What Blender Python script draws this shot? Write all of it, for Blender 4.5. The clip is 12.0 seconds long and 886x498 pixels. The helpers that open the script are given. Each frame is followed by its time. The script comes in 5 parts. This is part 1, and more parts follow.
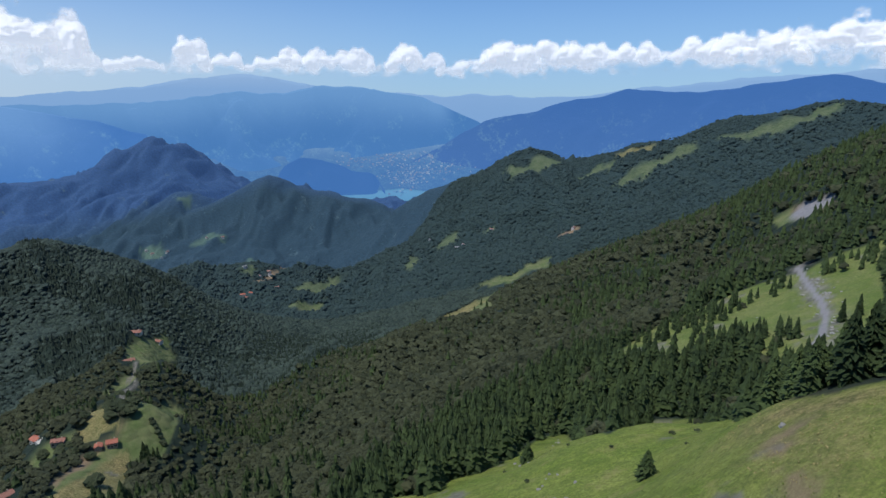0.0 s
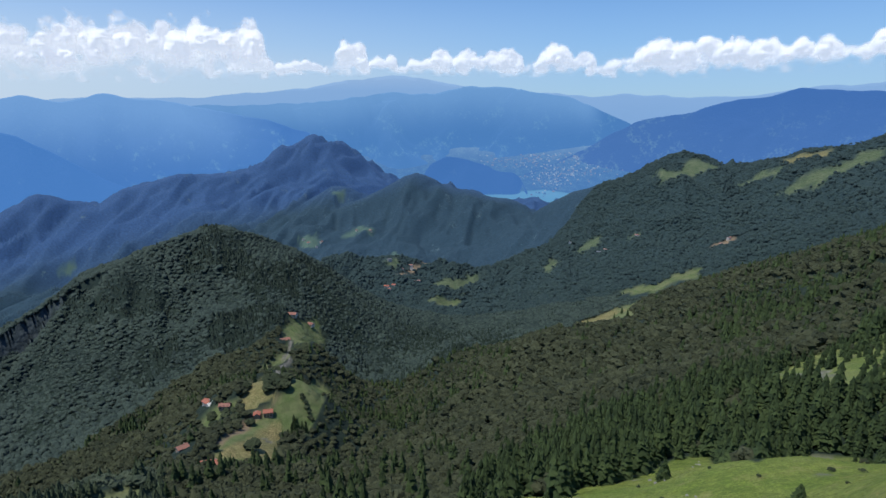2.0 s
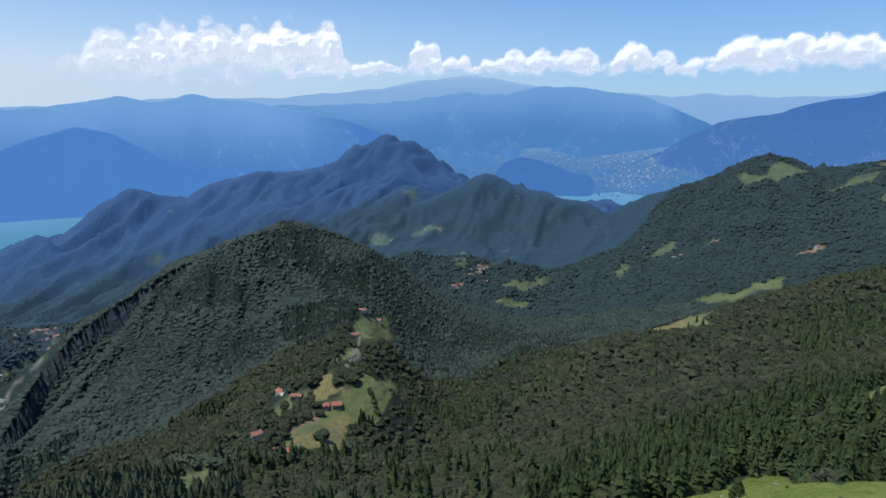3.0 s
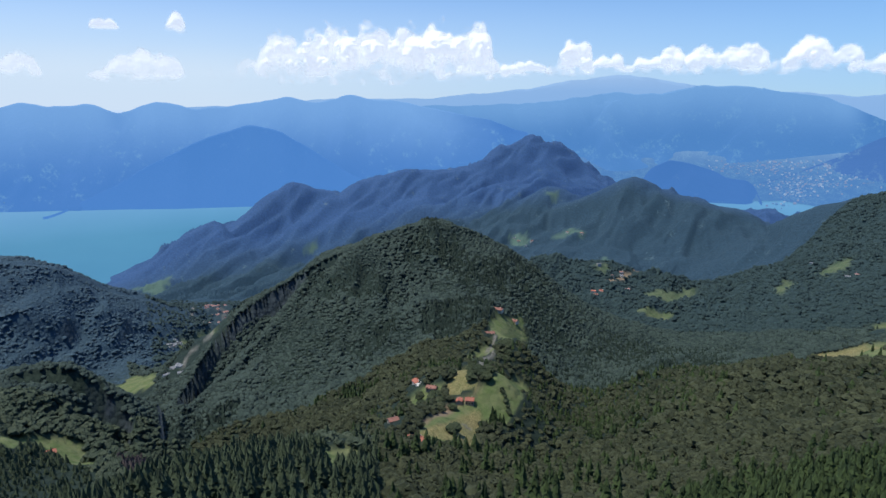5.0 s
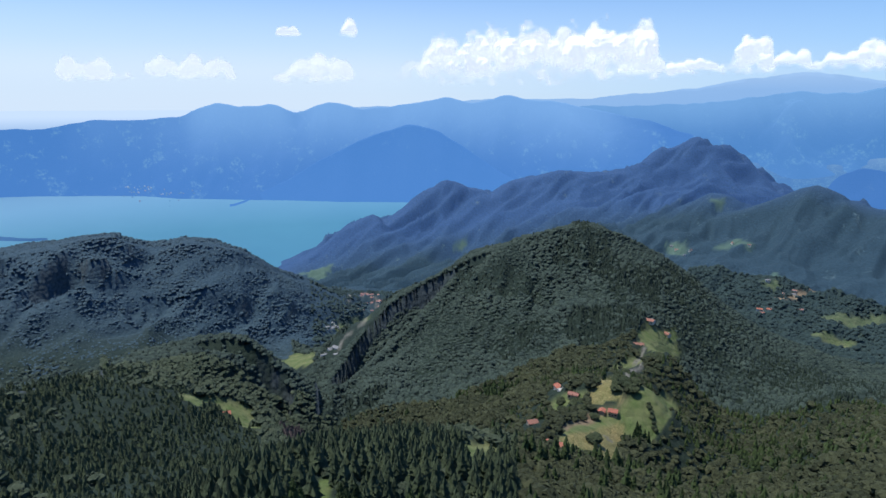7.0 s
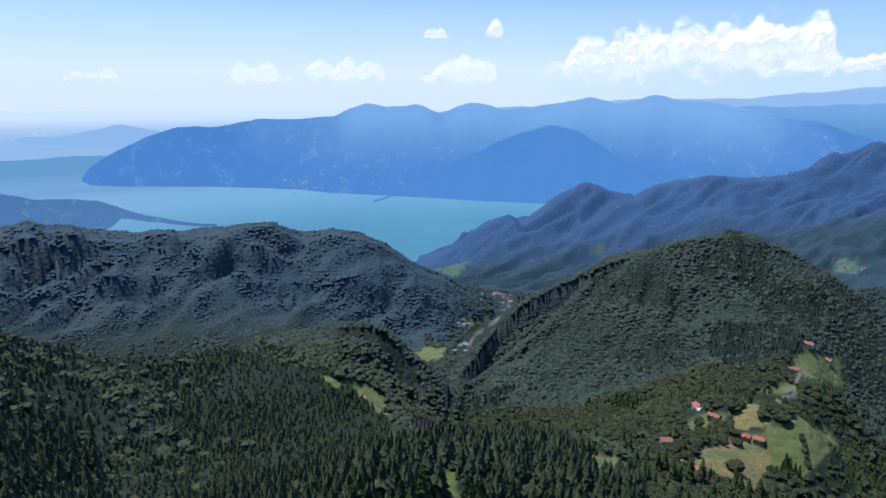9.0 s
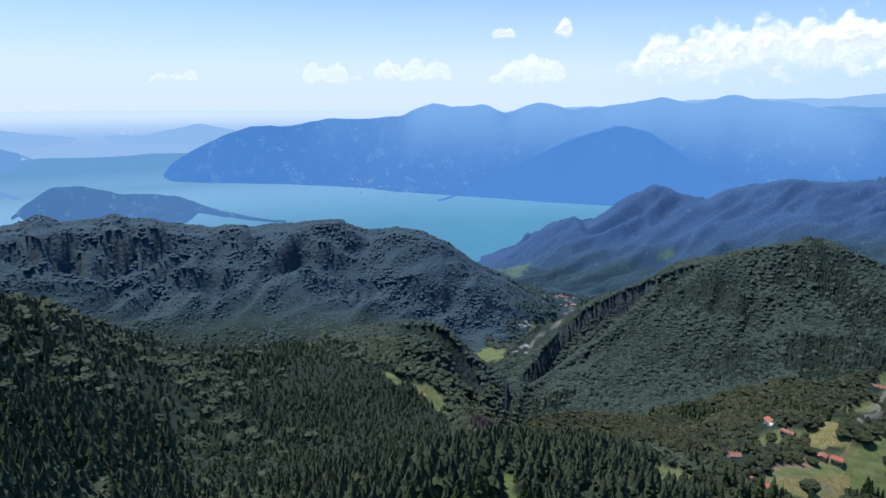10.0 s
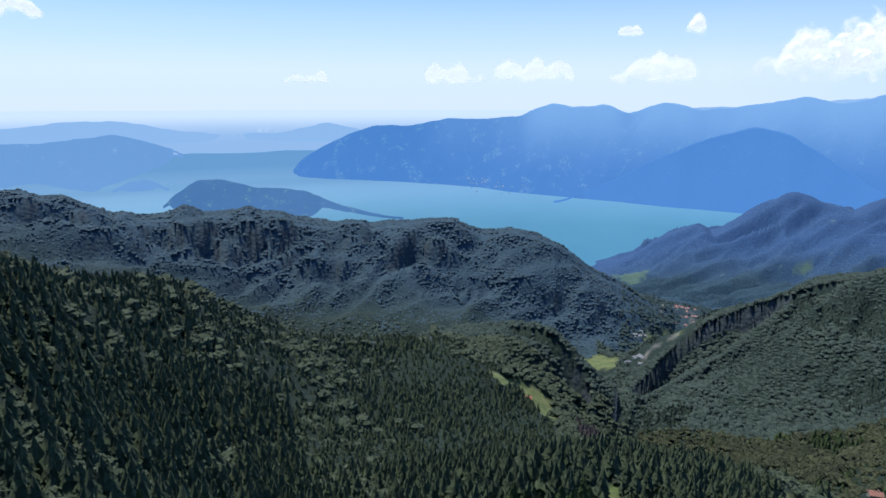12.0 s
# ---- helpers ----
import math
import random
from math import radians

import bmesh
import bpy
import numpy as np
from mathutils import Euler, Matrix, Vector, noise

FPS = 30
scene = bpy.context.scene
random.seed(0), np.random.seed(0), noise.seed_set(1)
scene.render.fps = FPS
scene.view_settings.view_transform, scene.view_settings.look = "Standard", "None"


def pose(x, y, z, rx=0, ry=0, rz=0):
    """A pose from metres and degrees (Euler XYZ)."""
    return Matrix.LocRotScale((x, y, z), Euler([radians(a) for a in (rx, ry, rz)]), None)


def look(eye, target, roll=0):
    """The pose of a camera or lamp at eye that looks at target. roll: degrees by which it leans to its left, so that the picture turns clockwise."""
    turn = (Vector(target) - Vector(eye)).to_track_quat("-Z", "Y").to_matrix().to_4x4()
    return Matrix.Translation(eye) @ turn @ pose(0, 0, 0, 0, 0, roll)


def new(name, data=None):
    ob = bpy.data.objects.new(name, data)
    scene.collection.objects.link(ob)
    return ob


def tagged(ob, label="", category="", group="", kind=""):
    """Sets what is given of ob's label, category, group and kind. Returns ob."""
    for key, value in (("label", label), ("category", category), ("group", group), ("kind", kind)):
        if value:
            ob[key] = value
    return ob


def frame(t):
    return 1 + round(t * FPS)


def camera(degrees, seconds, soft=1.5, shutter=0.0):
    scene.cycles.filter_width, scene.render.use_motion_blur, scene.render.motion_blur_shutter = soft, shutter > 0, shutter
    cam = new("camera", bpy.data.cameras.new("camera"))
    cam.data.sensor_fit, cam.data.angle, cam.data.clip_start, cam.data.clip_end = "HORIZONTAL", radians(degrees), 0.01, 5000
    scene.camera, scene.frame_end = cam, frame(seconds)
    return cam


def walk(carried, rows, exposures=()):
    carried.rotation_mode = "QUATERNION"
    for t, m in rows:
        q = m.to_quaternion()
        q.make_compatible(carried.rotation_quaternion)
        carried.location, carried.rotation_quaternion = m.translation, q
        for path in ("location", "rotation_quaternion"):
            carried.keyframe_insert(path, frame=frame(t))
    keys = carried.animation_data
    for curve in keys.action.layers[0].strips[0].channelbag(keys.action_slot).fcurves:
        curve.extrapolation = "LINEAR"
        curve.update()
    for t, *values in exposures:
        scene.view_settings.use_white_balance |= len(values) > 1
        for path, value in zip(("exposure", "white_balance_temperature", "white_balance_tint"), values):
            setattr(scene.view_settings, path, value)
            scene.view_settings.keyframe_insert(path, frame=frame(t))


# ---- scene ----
# ---- camera ----
cam = camera(71.59, 12.0)
# seconds, x, y, z, bearing to the left
PATH = [
    (0.0, -0.85, 10.75, 894.59, -0.00),
    (0.5, -1.20, 9.53, 895.10, 3.45),
    (1.0, -1.47, 8.33, 895.62, 6.77),
    (1.5, -1.67, 7.15, 896.15, 10.01),
    (2.0, -1.79, 6.00, 896.67, 13.26),
    (2.5, -1.85, 4.88, 897.20, 16.51),
    (3.0, -1.85, 3.80, 897.72, 19.81),
    (5.0, -1.33, -0.14, 899.72, 33.06),
    (5.5, -1.10, -1.00, 900.18, 36.56),
    (6.0, -0.83, -1.81, 900.63, 40.24),
    (6.5, -0.54, -2.57, 901.06, 43.81),
    (7.0, -0.23, -3.26, 901.47, 47.17),
    (9.0, 1.13, -5.36, 902.83, 59.99),
    (9.5, 1.48, -5.70, 903.09, 63.10),
    (10.0, 1.82, -5.95, 903.31, 65.99),
    (10.5, 2.14, -6.13, 903.49, 68.71),
    (11.0, 2.45, -6.21, 903.64, 71.36),
    (11.5, 2.73, -6.21, 903.73, 74.06),
    (12.0, 2.99, -6.11, 903.79, 76.78),
]
walk(cam, [(t, pose(x, y, z, 90 - 13.36, 0, yaw)) for t, x, y, z, yaw in PATH],
     exposures=[(0.0, -0.22), (3.0, -0.1), (7.0, 0.1), (12.0, 0.19)])

# ---- light ----
SUN_BEARING, SUN_HEIGHT = 116.0, 69.0
world = bpy.data.worlds.new("sky")
scene.world = world
world.use_nodes = True
sky = world.node_tree.nodes.new("ShaderNodeTexSky")
sky.sky_type, sky.sun_disc = "NISHITA", False
sky.sun_elevation, sky.sun_rotation = radians(SUN_HEIGHT), radians(-SUN_BEARING)
sky.altitude, sky.air_density, sky.dust_density, sky.ozone_density = 800, 0.9, 0.25, 4.5
back = world.node_tree.nodes["Background"]
back.inputs["Strength"].default_value = 0.122
cool = world.node_tree.nodes.new("ShaderNodeMix")
cool.data_type, cool.blend_type = "RGBA", "MULTIPLY"
cool.inputs[0].default_value, cool.inputs[7].default_value = 1.0, (0.69, 0.97, 1.23, 1)
world.node_tree.links.new(sky.outputs["Color"], cool.inputs[6])
world.node_tree.links.new(cool.outputs[2], back.inputs["Color"])
sun = new("sun", bpy.data.lights.new("sun", "SUN"))
sun.data.energy, sun.data.angle, sun.data.color = 3.7, radians(0.53), (1.0, 0.95, 0.87)
sun.matrix_world = look((0, 0, 0), (math.sin(radians(SUN_BEARING)) * math.cos(radians(SUN_HEIGHT)),
                                    -math.cos(radians(SUN_BEARING)) * math.cos(radians(SUN_HEIGHT)),
                                    -math.sin(radians(SUN_HEIGHT))))


# ---- small tools ----
EYE = np.array([0.0, 0.0, 900.0])
NEAR, DEEP = 2500.0, 2330.0


def squash(p):
    """Draws what lies past 2.5 km in towards the lookout along its own bearing, so that 40 km fit into 4.8."""
    q = p - EYE
    r = np.linalg.norm(q, axis=-1, keepdims=True)
    s = np.where(r > NEAR, NEAR + DEEP * (1 - np.exp(-np.maximum(r - NEAR, 0) / DEEP)), r)
    return EYE + q * (s / np.maximum(r, 1e-6))


def lattice(ix, iy, seed):
    h = (ix.astype(np.int64) * 374761393 + iy.astype(np.int64) * 668265263 + seed * 974634777) & 0x7FFFFFFF
    h = ((h ^ (h >> 13)) * 1274126177) & 0x7FFFFFFF
    return ((h ^ (h >> 16)) & 0xFFFF) / 65535.0


def vnoise(x, y, seed=0):
    ix, iy = np.floor(x), np.floor(y)
    u, v = x - ix, y - iy
    u, v = u * u * (3 - 2 * u), v * v * (3 - 2 * v)
    a = lattice(ix, iy, seed) * (1 - u) + lattice(ix + 1, iy, seed) * u
    b = lattice(ix, iy + 1, seed) * (1 - u) + lattice(ix + 1, iy + 1, seed) * u
    return 2 * (a * (1 - v) + b * v) - 1


def fbm(x, y, size, octaves=4, seed=0, ridged=False):
    total, amp, k = 0.0, 1.0, 1.0 / size
    for o in range(octaves):
        n = vnoise(x * k + 17.3 * o, y * k - 9.1 * o, seed + o)
        total = total + amp * ((1 - 2 * np.abs(n)) if ridged else n)
        amp, k = amp * 0.5, k * 2.03
    return total


def smooth(a, b, x):
    s = np.clip((x - a) / (b - a), 0, 1)
    return s * s * (3 - 2 * s)


def mesh_of(name, verts, faces, material, smoothed=True, attributes=None):
    """A mesh from arrays: faces is (n, 3) or (n, 4)."""
    me = bpy.data.meshes.new(name)
    verts, faces = np.asarray(verts, np.float32), np.asarray(faces, np.int32)
    n, k = faces.shape
    me.vertices.add(len(verts))
    me.vertices.foreach_set("co", verts.ravel())
    me.loops.add(n * k)
    me.loops.foreach_set("vertex_index", faces.ravel())
    me.polygons.add(n)
    me.polygons.foreach_set("loop_start", np.arange(0, n * k, k, dtype=np.int32))
    me.polygons.foreach_set("use_smooth", np.full(n, smoothed))
    me.update(calc_edges=True)
    for key, values in (attributes or {}).items():
        me.attributes.new(key, "FLOAT", "POINT").data.foreach_set("value", np.asarray(values, np.float32).ravel())
    me.materials.append(material)
    return me


def grid_faces(rows, cols, wrap=False):
    i, j = np.meshgrid(np.arange(rows - 1), np.arange(cols if wrap else cols - 1), indexing="ij")
    k = (j + 1) % cols
    return np.stack([i * cols + j, i * cols + k, (i + 1) * cols + k, (i + 1) * cols + j], -1).reshape(-1, 4)


def part(name, data, parent, label=""):
    ob = new(name, data)
    ob.parent = parent
    return tagged(ob, label)


# ---- materials ----
class Nodes:
    """A short way to write a node material."""

    def __init__(self, name, roughness=0.9):
        self.material = bpy.data.materials.new(name)
        self.material.use_nodes = True
        self.tree = self.material.node_tree
        self.shader = self.tree.nodes["Principled BSDF"]
        self.shader.inputs["Roughness"].default_value = roughness
        self.shader.inputs["Specular IOR Level"].default_value = 0.2

    def add(self, kind, data_type="", blend_type="", operation="", attribute_name=""):
        node = self.tree.nodes.new("ShaderNode" + kind)
        if data_type:
            node.data_type = data_type
        if blend_type:
            node.blend_type = blend_type
        if operation:
            node.operation = operation
        if attribute_name:
            node.attribute_name = attribute_name
        return node

    def link(self, a, b):
        self.tree.links.new(a, b)

    def place(self):
        return self.add("NewGeometry").outputs["Position"]

    def noise(self, scale, detail=4.0, rough=0.6, vector=None):
        n = self.add("TexNoise")
        n.inputs["Scale"].default_value, n.inputs["Detail"].default_value, n.inputs["Roughness"].default_value = scale, detail, rough
        self.link(vector or self.place(), n.inputs["Vector"])
        return n.outputs["Fac"]

    def ramp(self, value, stops):
        r = self.add("ValToRGB")
        while len(r.color_ramp.elements) < len(stops):
            r.color_ramp.elements.new(0.5)
        for e, (at, c) in zip(r.color_ramp.elements, stops):
            e.position, e.color = at, (*c, 1) if len(c) == 3 else c
        self.link(value, r.inputs["Fac"])
        return r.outputs["Color"]

    def grey(self, value, a, b):
        return self.ramp(value, [(a, (0, 0, 0)), (b, (1, 1, 1))])

    def mix(self, fac, a, b, blend="MIX"):
        m = self.add("Mix", data_type="RGBA", blend_type=blend)
        for socket, value in ((m.inputs[0], fac), (m.inputs[6], a), (m.inputs[7], b)):
            if isinstance(value, bpy.types.NodeSocket):
                self.link(value, socket)
            elif isinstance(value, (int, float)):
                socket.default_value = value
            else:
                socket.default_value = (*value, 1)
        return m.outputs[2]

    def attribute(self, name):
        return self.add("Attribute", attribute_name=name).outputs["Fac"]

    def maths(self, op, a, b):
        m = self.add("Math", operation=op)
        for socket, value in zip(m.inputs, (a, b)):
            if isinstance(value, bpy.types.NodeSocket):
                self.link(value, socket)
            else:
                socket.default_value = value
        return m.outputs[0]

    def bump(self, height, distance, strength=1.0):
        b = self.add("Bump")
        b.inputs["Distance"].default_value, b.inputs["Strength"].default_value = distance, strength
        self.link(height, b.inputs["Height"])
        self.link(b.outputs["Normal"], self.shader.inputs["Normal"])

    def done(self, colour):
        self.link(colour, self.shader.inputs["Base Color"])
        return self.material


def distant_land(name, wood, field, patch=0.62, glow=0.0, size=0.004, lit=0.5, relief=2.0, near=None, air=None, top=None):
    """Far country: woods, paler fields, sunlit, with haze put into colour and backdrop glow."""
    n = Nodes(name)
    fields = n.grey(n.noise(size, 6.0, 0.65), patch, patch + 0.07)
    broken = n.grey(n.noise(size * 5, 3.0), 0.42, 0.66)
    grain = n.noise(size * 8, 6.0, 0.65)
    # woods turn bluer with distance: haze put into the colour
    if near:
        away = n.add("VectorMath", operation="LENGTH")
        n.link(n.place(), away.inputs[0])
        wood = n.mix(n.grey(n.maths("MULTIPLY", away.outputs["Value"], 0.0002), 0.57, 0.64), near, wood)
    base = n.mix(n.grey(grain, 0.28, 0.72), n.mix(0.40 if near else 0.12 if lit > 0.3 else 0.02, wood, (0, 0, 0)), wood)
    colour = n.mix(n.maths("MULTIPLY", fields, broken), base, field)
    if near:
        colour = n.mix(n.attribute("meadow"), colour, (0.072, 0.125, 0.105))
    # haze gradient towards the crest, mixed into the colour
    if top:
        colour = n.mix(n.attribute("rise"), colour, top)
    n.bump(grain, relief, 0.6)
    # far haze mixed into the colour
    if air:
        colour = n.mix(n.attribute("haze_tint"), colour, air)
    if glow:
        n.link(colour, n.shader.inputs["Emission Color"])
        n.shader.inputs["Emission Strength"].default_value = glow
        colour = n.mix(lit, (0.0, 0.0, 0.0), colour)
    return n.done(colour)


def ground_material():
    """Woodland floor and canopy, meadow, dry grass, bare earth, limestone and asphalt, by what covers the ground, with
    haze tinted in by distance.
    """
    n = Nodes("ground_cover")
    crowns = n.add("TexVoronoi")
    crowns.inputs["Scale"].default_value = 0.11
    n.link(n.place(), crowns.inputs["Vector"])
    big = n.noise(0.006, 5.0)
    fine = n.noise(1.6, 6.0, 0.75)
    mid = n.noise(0.05, 5.0, 0.65)
    # drawn crowns, with the shade between them put into the colour
    wood = n.mix(n.grey(crowns.outputs["Distance"], 0.0, 0.75), (0.024, 0.040, 0.030), (0.012, 0.023, 0.018))
    wood = n.mix(n.grey(big, 0.35, 0.65), wood, n.mix(0.5, wood, (0.030, 0.050, 0.034)))
    # woods take on haze blue with distance from the camera
    blue = n.attribute("haze_tint")
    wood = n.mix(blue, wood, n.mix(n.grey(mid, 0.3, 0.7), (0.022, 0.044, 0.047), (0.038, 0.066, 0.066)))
    # crag woods: more haze blue, lightened against the backlit face
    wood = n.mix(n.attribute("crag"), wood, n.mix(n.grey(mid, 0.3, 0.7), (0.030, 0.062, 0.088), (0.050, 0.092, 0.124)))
    grass = n.mix(n.grey(mid, 0.35, 0.68), (0.205, 0.300, 0.048), (0.35, 0.40, 0.10))
    tuft = n.noise(0.28, 4.0, 0.7)
    grass = n.mix(n.grey(tuft, 0.38, 0.62), n.mix(0.35, grass, (0.07, 0.11, 0.02)), grass)
    grass = n.mix(n.grey(n.noise(0.75, 5.0, 0.7), 0.42, 0.58), n.mix(0.40, grass, (0.07, 0.10, 0.02)), grass)
    grass = n.mix(n.grey(fine, 0.38, 0.62), n.mix(0.55, grass, (0.05, 0.075, 0.016)), grass)
    straw = n.grey(n.noise(0.11, 6.0, 0.75), 0.55, 0.66)
    grass = n.mix(n.maths("MULTIPLY", straw, 0.5), grass, (0.30, 0.27, 0.11))
    dry = n.mix(n.grey(n.noise(0.55, 6.0, 0.75), 0.40, 0.60), (0.13, 0.135, 0.045), (0.42, 0.34, 0.16))
    dry = n.mix(n.grey(fine, 0.38, 0.62), n.mix(0.5, dry, (0.07, 0.06, 0.025)), dry)
    earth = n.mix(n.grey(fine, 0.3, 0.7), (0.19, 0.135, 0.085), (0.29, 0.225, 0.145))
    rock = n.mix(n.grey(n.noise(0.12, 6.0, 0.7), 0.35, 0.65), (0.10, 0.10, 0.085), (0.27, 0.26, 0.23))
    # cliff limestone tinted towards haze blue
    cliff = n.mix(n.grey(n.noise(0.12, 6.0, 0.7), 0.35, 0.65), (0.034, 0.051, 0.060), (0.084, 0.106, 0.118))
    # distant grass dulled by haze mixed into its colour
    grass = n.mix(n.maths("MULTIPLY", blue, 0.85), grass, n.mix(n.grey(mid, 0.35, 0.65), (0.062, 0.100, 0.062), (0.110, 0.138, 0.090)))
    grass = n.mix(n.maths("MULTIPLY", n.attribute("upland"), 0.9), grass, n.mix(n.grey(fine, 0.35, 0.65), n.mix(n.grey(mid, 0.38, 0.62), (0.078, 0.115, 0.042), (0.130, 0.150, 0.070)), n.mix(n.grey(mid, 0.38, 0.62), (0.118, 0.166, 0.060), (0.200, 0.218, 0.105))))
    colour = n.mix(n.attribute("meadow"), wood, grass)
    colour = n.mix(n.attribute("dry"), colour, dry)
    colour = n.mix(n.attribute("earth"), colour, earth)
    colour = n.mix(n.attribute("rock"), colour, rock)
    colour = n.mix(n.attribute("cliff"), colour, cliff)
    colour = n.mix(n.attribute("road"), colour, n.mix(n.grey(fine, 0.3, 0.7), (0.21, 0.21, 0.22), (0.30, 0.30, 0.31)))
    n.bump(n.maths("ADD", n.maths("MULTIPLY", crowns.outputs["Distance"], -1.0), n.maths("MULTIPLY", fine, 0.25)), 3.0, 0.7)
    return n.done(colour)


def water_material():
    """Turquoise water with glow added, paled by painted haze towards its far arm."""
    n = Nodes("glowing_lake_water", 0.5)
    n.bump(n.noise(0.05, 4.0), 0.4, 0.2)
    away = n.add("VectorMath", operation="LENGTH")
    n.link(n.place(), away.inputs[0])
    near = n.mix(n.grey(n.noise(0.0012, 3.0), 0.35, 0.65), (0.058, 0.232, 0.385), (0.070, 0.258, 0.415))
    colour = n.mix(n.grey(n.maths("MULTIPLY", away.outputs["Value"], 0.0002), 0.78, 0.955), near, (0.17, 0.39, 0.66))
    # glow in place of light that the far water misses
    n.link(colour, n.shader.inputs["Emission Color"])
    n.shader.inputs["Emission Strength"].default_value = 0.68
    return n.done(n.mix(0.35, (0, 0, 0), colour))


GROUND = ground_material()
WATER = water_material()

# <landforms>
# landforms: crest, slope and valley floor heights in metres above the lake (x, y, z), placed to fit the camera's view
near_meadow = [(61, 87, 841), (86, 122, 842), (79, 140, 829), (61, 128, 825), (49, 147, 803), (74, 176, 799), (68, 198, 790), (50, 206, 780), (39, 201, 780), (30, 207, 769), (13, 218, 759), (-4, 186, 770), (129, 191, 804), (104, 200, 790)]
road_slope = [(104, 234, 763), (153, 227, 782), (164, 274, 783), (191, 301, 785), (213, 343, 786), (236, 408, 787), (135, 345, 760), (102, 342, 752), (170, 350, 770), (190, 261, 795), (272, 383, 807), (327, 564, 800), (62, 301, 741), (32, 292, 736), (5, 386, 696), (-29, 340, 697), (-60, 322, 693), (-84, 291, 692)]
near_shoulder = [(462, 663, 853), (435, 680, 838), (416, 747, 800), (371, 787, 760), (321, 836, 725), (256, 872, 689), (184, 911, 645), (100, 914, 607), (59, 822, 616), (-8, 807, 596), (-73, 893, 541), (-156, 974, 497), (274, 572, 746), (177, 597, 700), (107, 525, 691), (35, 563, 653), (-46, 550, 625), (-151, 682, 561), (-200, 915, 506)]
hidden_vale = [(535, 1110, 625), (261, 1266, 463), (723, 1021, 751), (414, 1196, 546), (101, 1232, 450)]
far_slope = [(928, 1662, 742), (675, 1771, 652), (473, 1615, 579), (293, 1901, 507), (108, 1755, 452), (-68, 2106, 409), (-155, 1933, 355), (-299, 1912, 341), (-394, 1837, 336), (-386, 1675, 327), (-572, 1735, 338), (163, 1494, 464), (21, 1437, 420), (-183, 1413, 385), (-340, 1380, 376), (1040, 1477, 811)]
far_crest = [(1321, 1893, 884), (1276, 1924, 889), (1227, 1956, 899), (1164, 1994, 887), (1084, 2038, 858), (980, 2124, 844), (909, 2176, 814), (860, 2216, 782), (821, 2241, 759), (770, 2269, 755), (705, 2321, 741), (665, 2362, 717), (555, 2387, 683), (493, 2400, 667), (452, 2419, 682), (400, 2441, 707), (342, 2461, 721), (292, 2466, 705), (237, 2469, 671), (193, 2470, 640), (126, 2481, 609), (36, 2490, 578), (-57, 2536, 544), (-153, 2575, 491), (-205, 2615, 448)]
far_ridge_back = [(1640, 2509, 633), (1177, 2743, 508), (863, 2941, 370), (447, 3130, 336), (46, 3149, 273), (2159, 2977, 420), (816, 4066, 169), (-157, 4949, 127), (1965, 4129, 312)]
middle_crest = [(-1098, 2598, 419), (-1009, 2695, 460), (-913, 2801, 513), (-862, 2853, 550), (-813, 2880, 568), (-767, 2891, 551), (-717, 2901, 529), (-690, 2894, 508), (-638, 2894, 495), (-550, 2920, 478), (-447, 2943, 447), (-378, 2933, 448), (-322, 2917, 435), (-279, 2889, 420), (-241, 2806, 394)]
middle_slopes = [(-336, 2481, 358), (-435, 2144, 317), (-714, 2514, 399), (-794, 2323, 370), (-1001, 2471, 407), (-936, 2045, 360), (-1069, 2207, 360), (-1176, 2736, 453), (-580, 2012, 353)]
middle_peak_back = [(-981, 3421, 284), (-617, 3605, 268), (-1218, 3241, 316), (-334, 3429, 218)]
great_crest = [(-2220, 3783, 438), (-2164, 3821, 496), (-2115, 3879, 578), (-2071, 3940, 616), (-2038, 3990, 594), (-2001, 4055, 626), (-1970, 4117, 666), (-1934, 4179, 681), (-1880, 4202, 646), (-1840, 4218, 615), (-1793, 4217, 630), (-1736, 4219, 630), (-1686, 4226, 584), (-1630, 4225, 561), (-1522, 4171, 467), (-1434, 4121, 408), (-1353, 4057, 356)]
great_slopes = [(-1685, 3729, 506), (-1319, 3221, 440), (-1840, 3416, 413), (-1704, 2668, 368), (-1420, 2604, 381)]
long_crest = [(-2090, 3501, 480), (-2118, 3307, 483), (-2243, 3175, 492), (-2309, 3116, 499), (-2365, 3044, 469), (-2460, 2937, 437), (-2506, 2883, 427), (-2545, 2767, 352), (-2584, 2734, 369), (-2662, 2690, 384), (-2728, 2658, 417), (-2785, 2616, 434), (-2805, 2579, 429), (-2817, 2527, 388), (-2836, 2475, 381), (-2851, 2418, 344), (-2841, 2320, 282), (-2831, 2204, 232), (-2851, 2157, 220), (-2860, 2138, 251), (-2879, 2102, 271), (-2895, 2015, 235), (-2908, 1909, 195), (-2921, 1805, 128), (-2928, 1738, 92), (-2935, 1672, 63), (-2952, 1555, 23)]
long_slopes = [(-2632, 1615, 63), (-2391, 1813, 122), (-2276, 2126, 169), (-2147, 2422, 260), (-1922, 2624, 350), (-1620, 2702, 344), (-1889, 1630, 172), (-1739, 1960, 255)]
long_ridge_back = [(-3093, 2900, 186), (-3103, 2415, 168), (-2846, 3273, 165), (-2686, 3666, 196), (-2447, 4071, 215), (-2137, 4693, 244), (-3260, 2054, 32)]
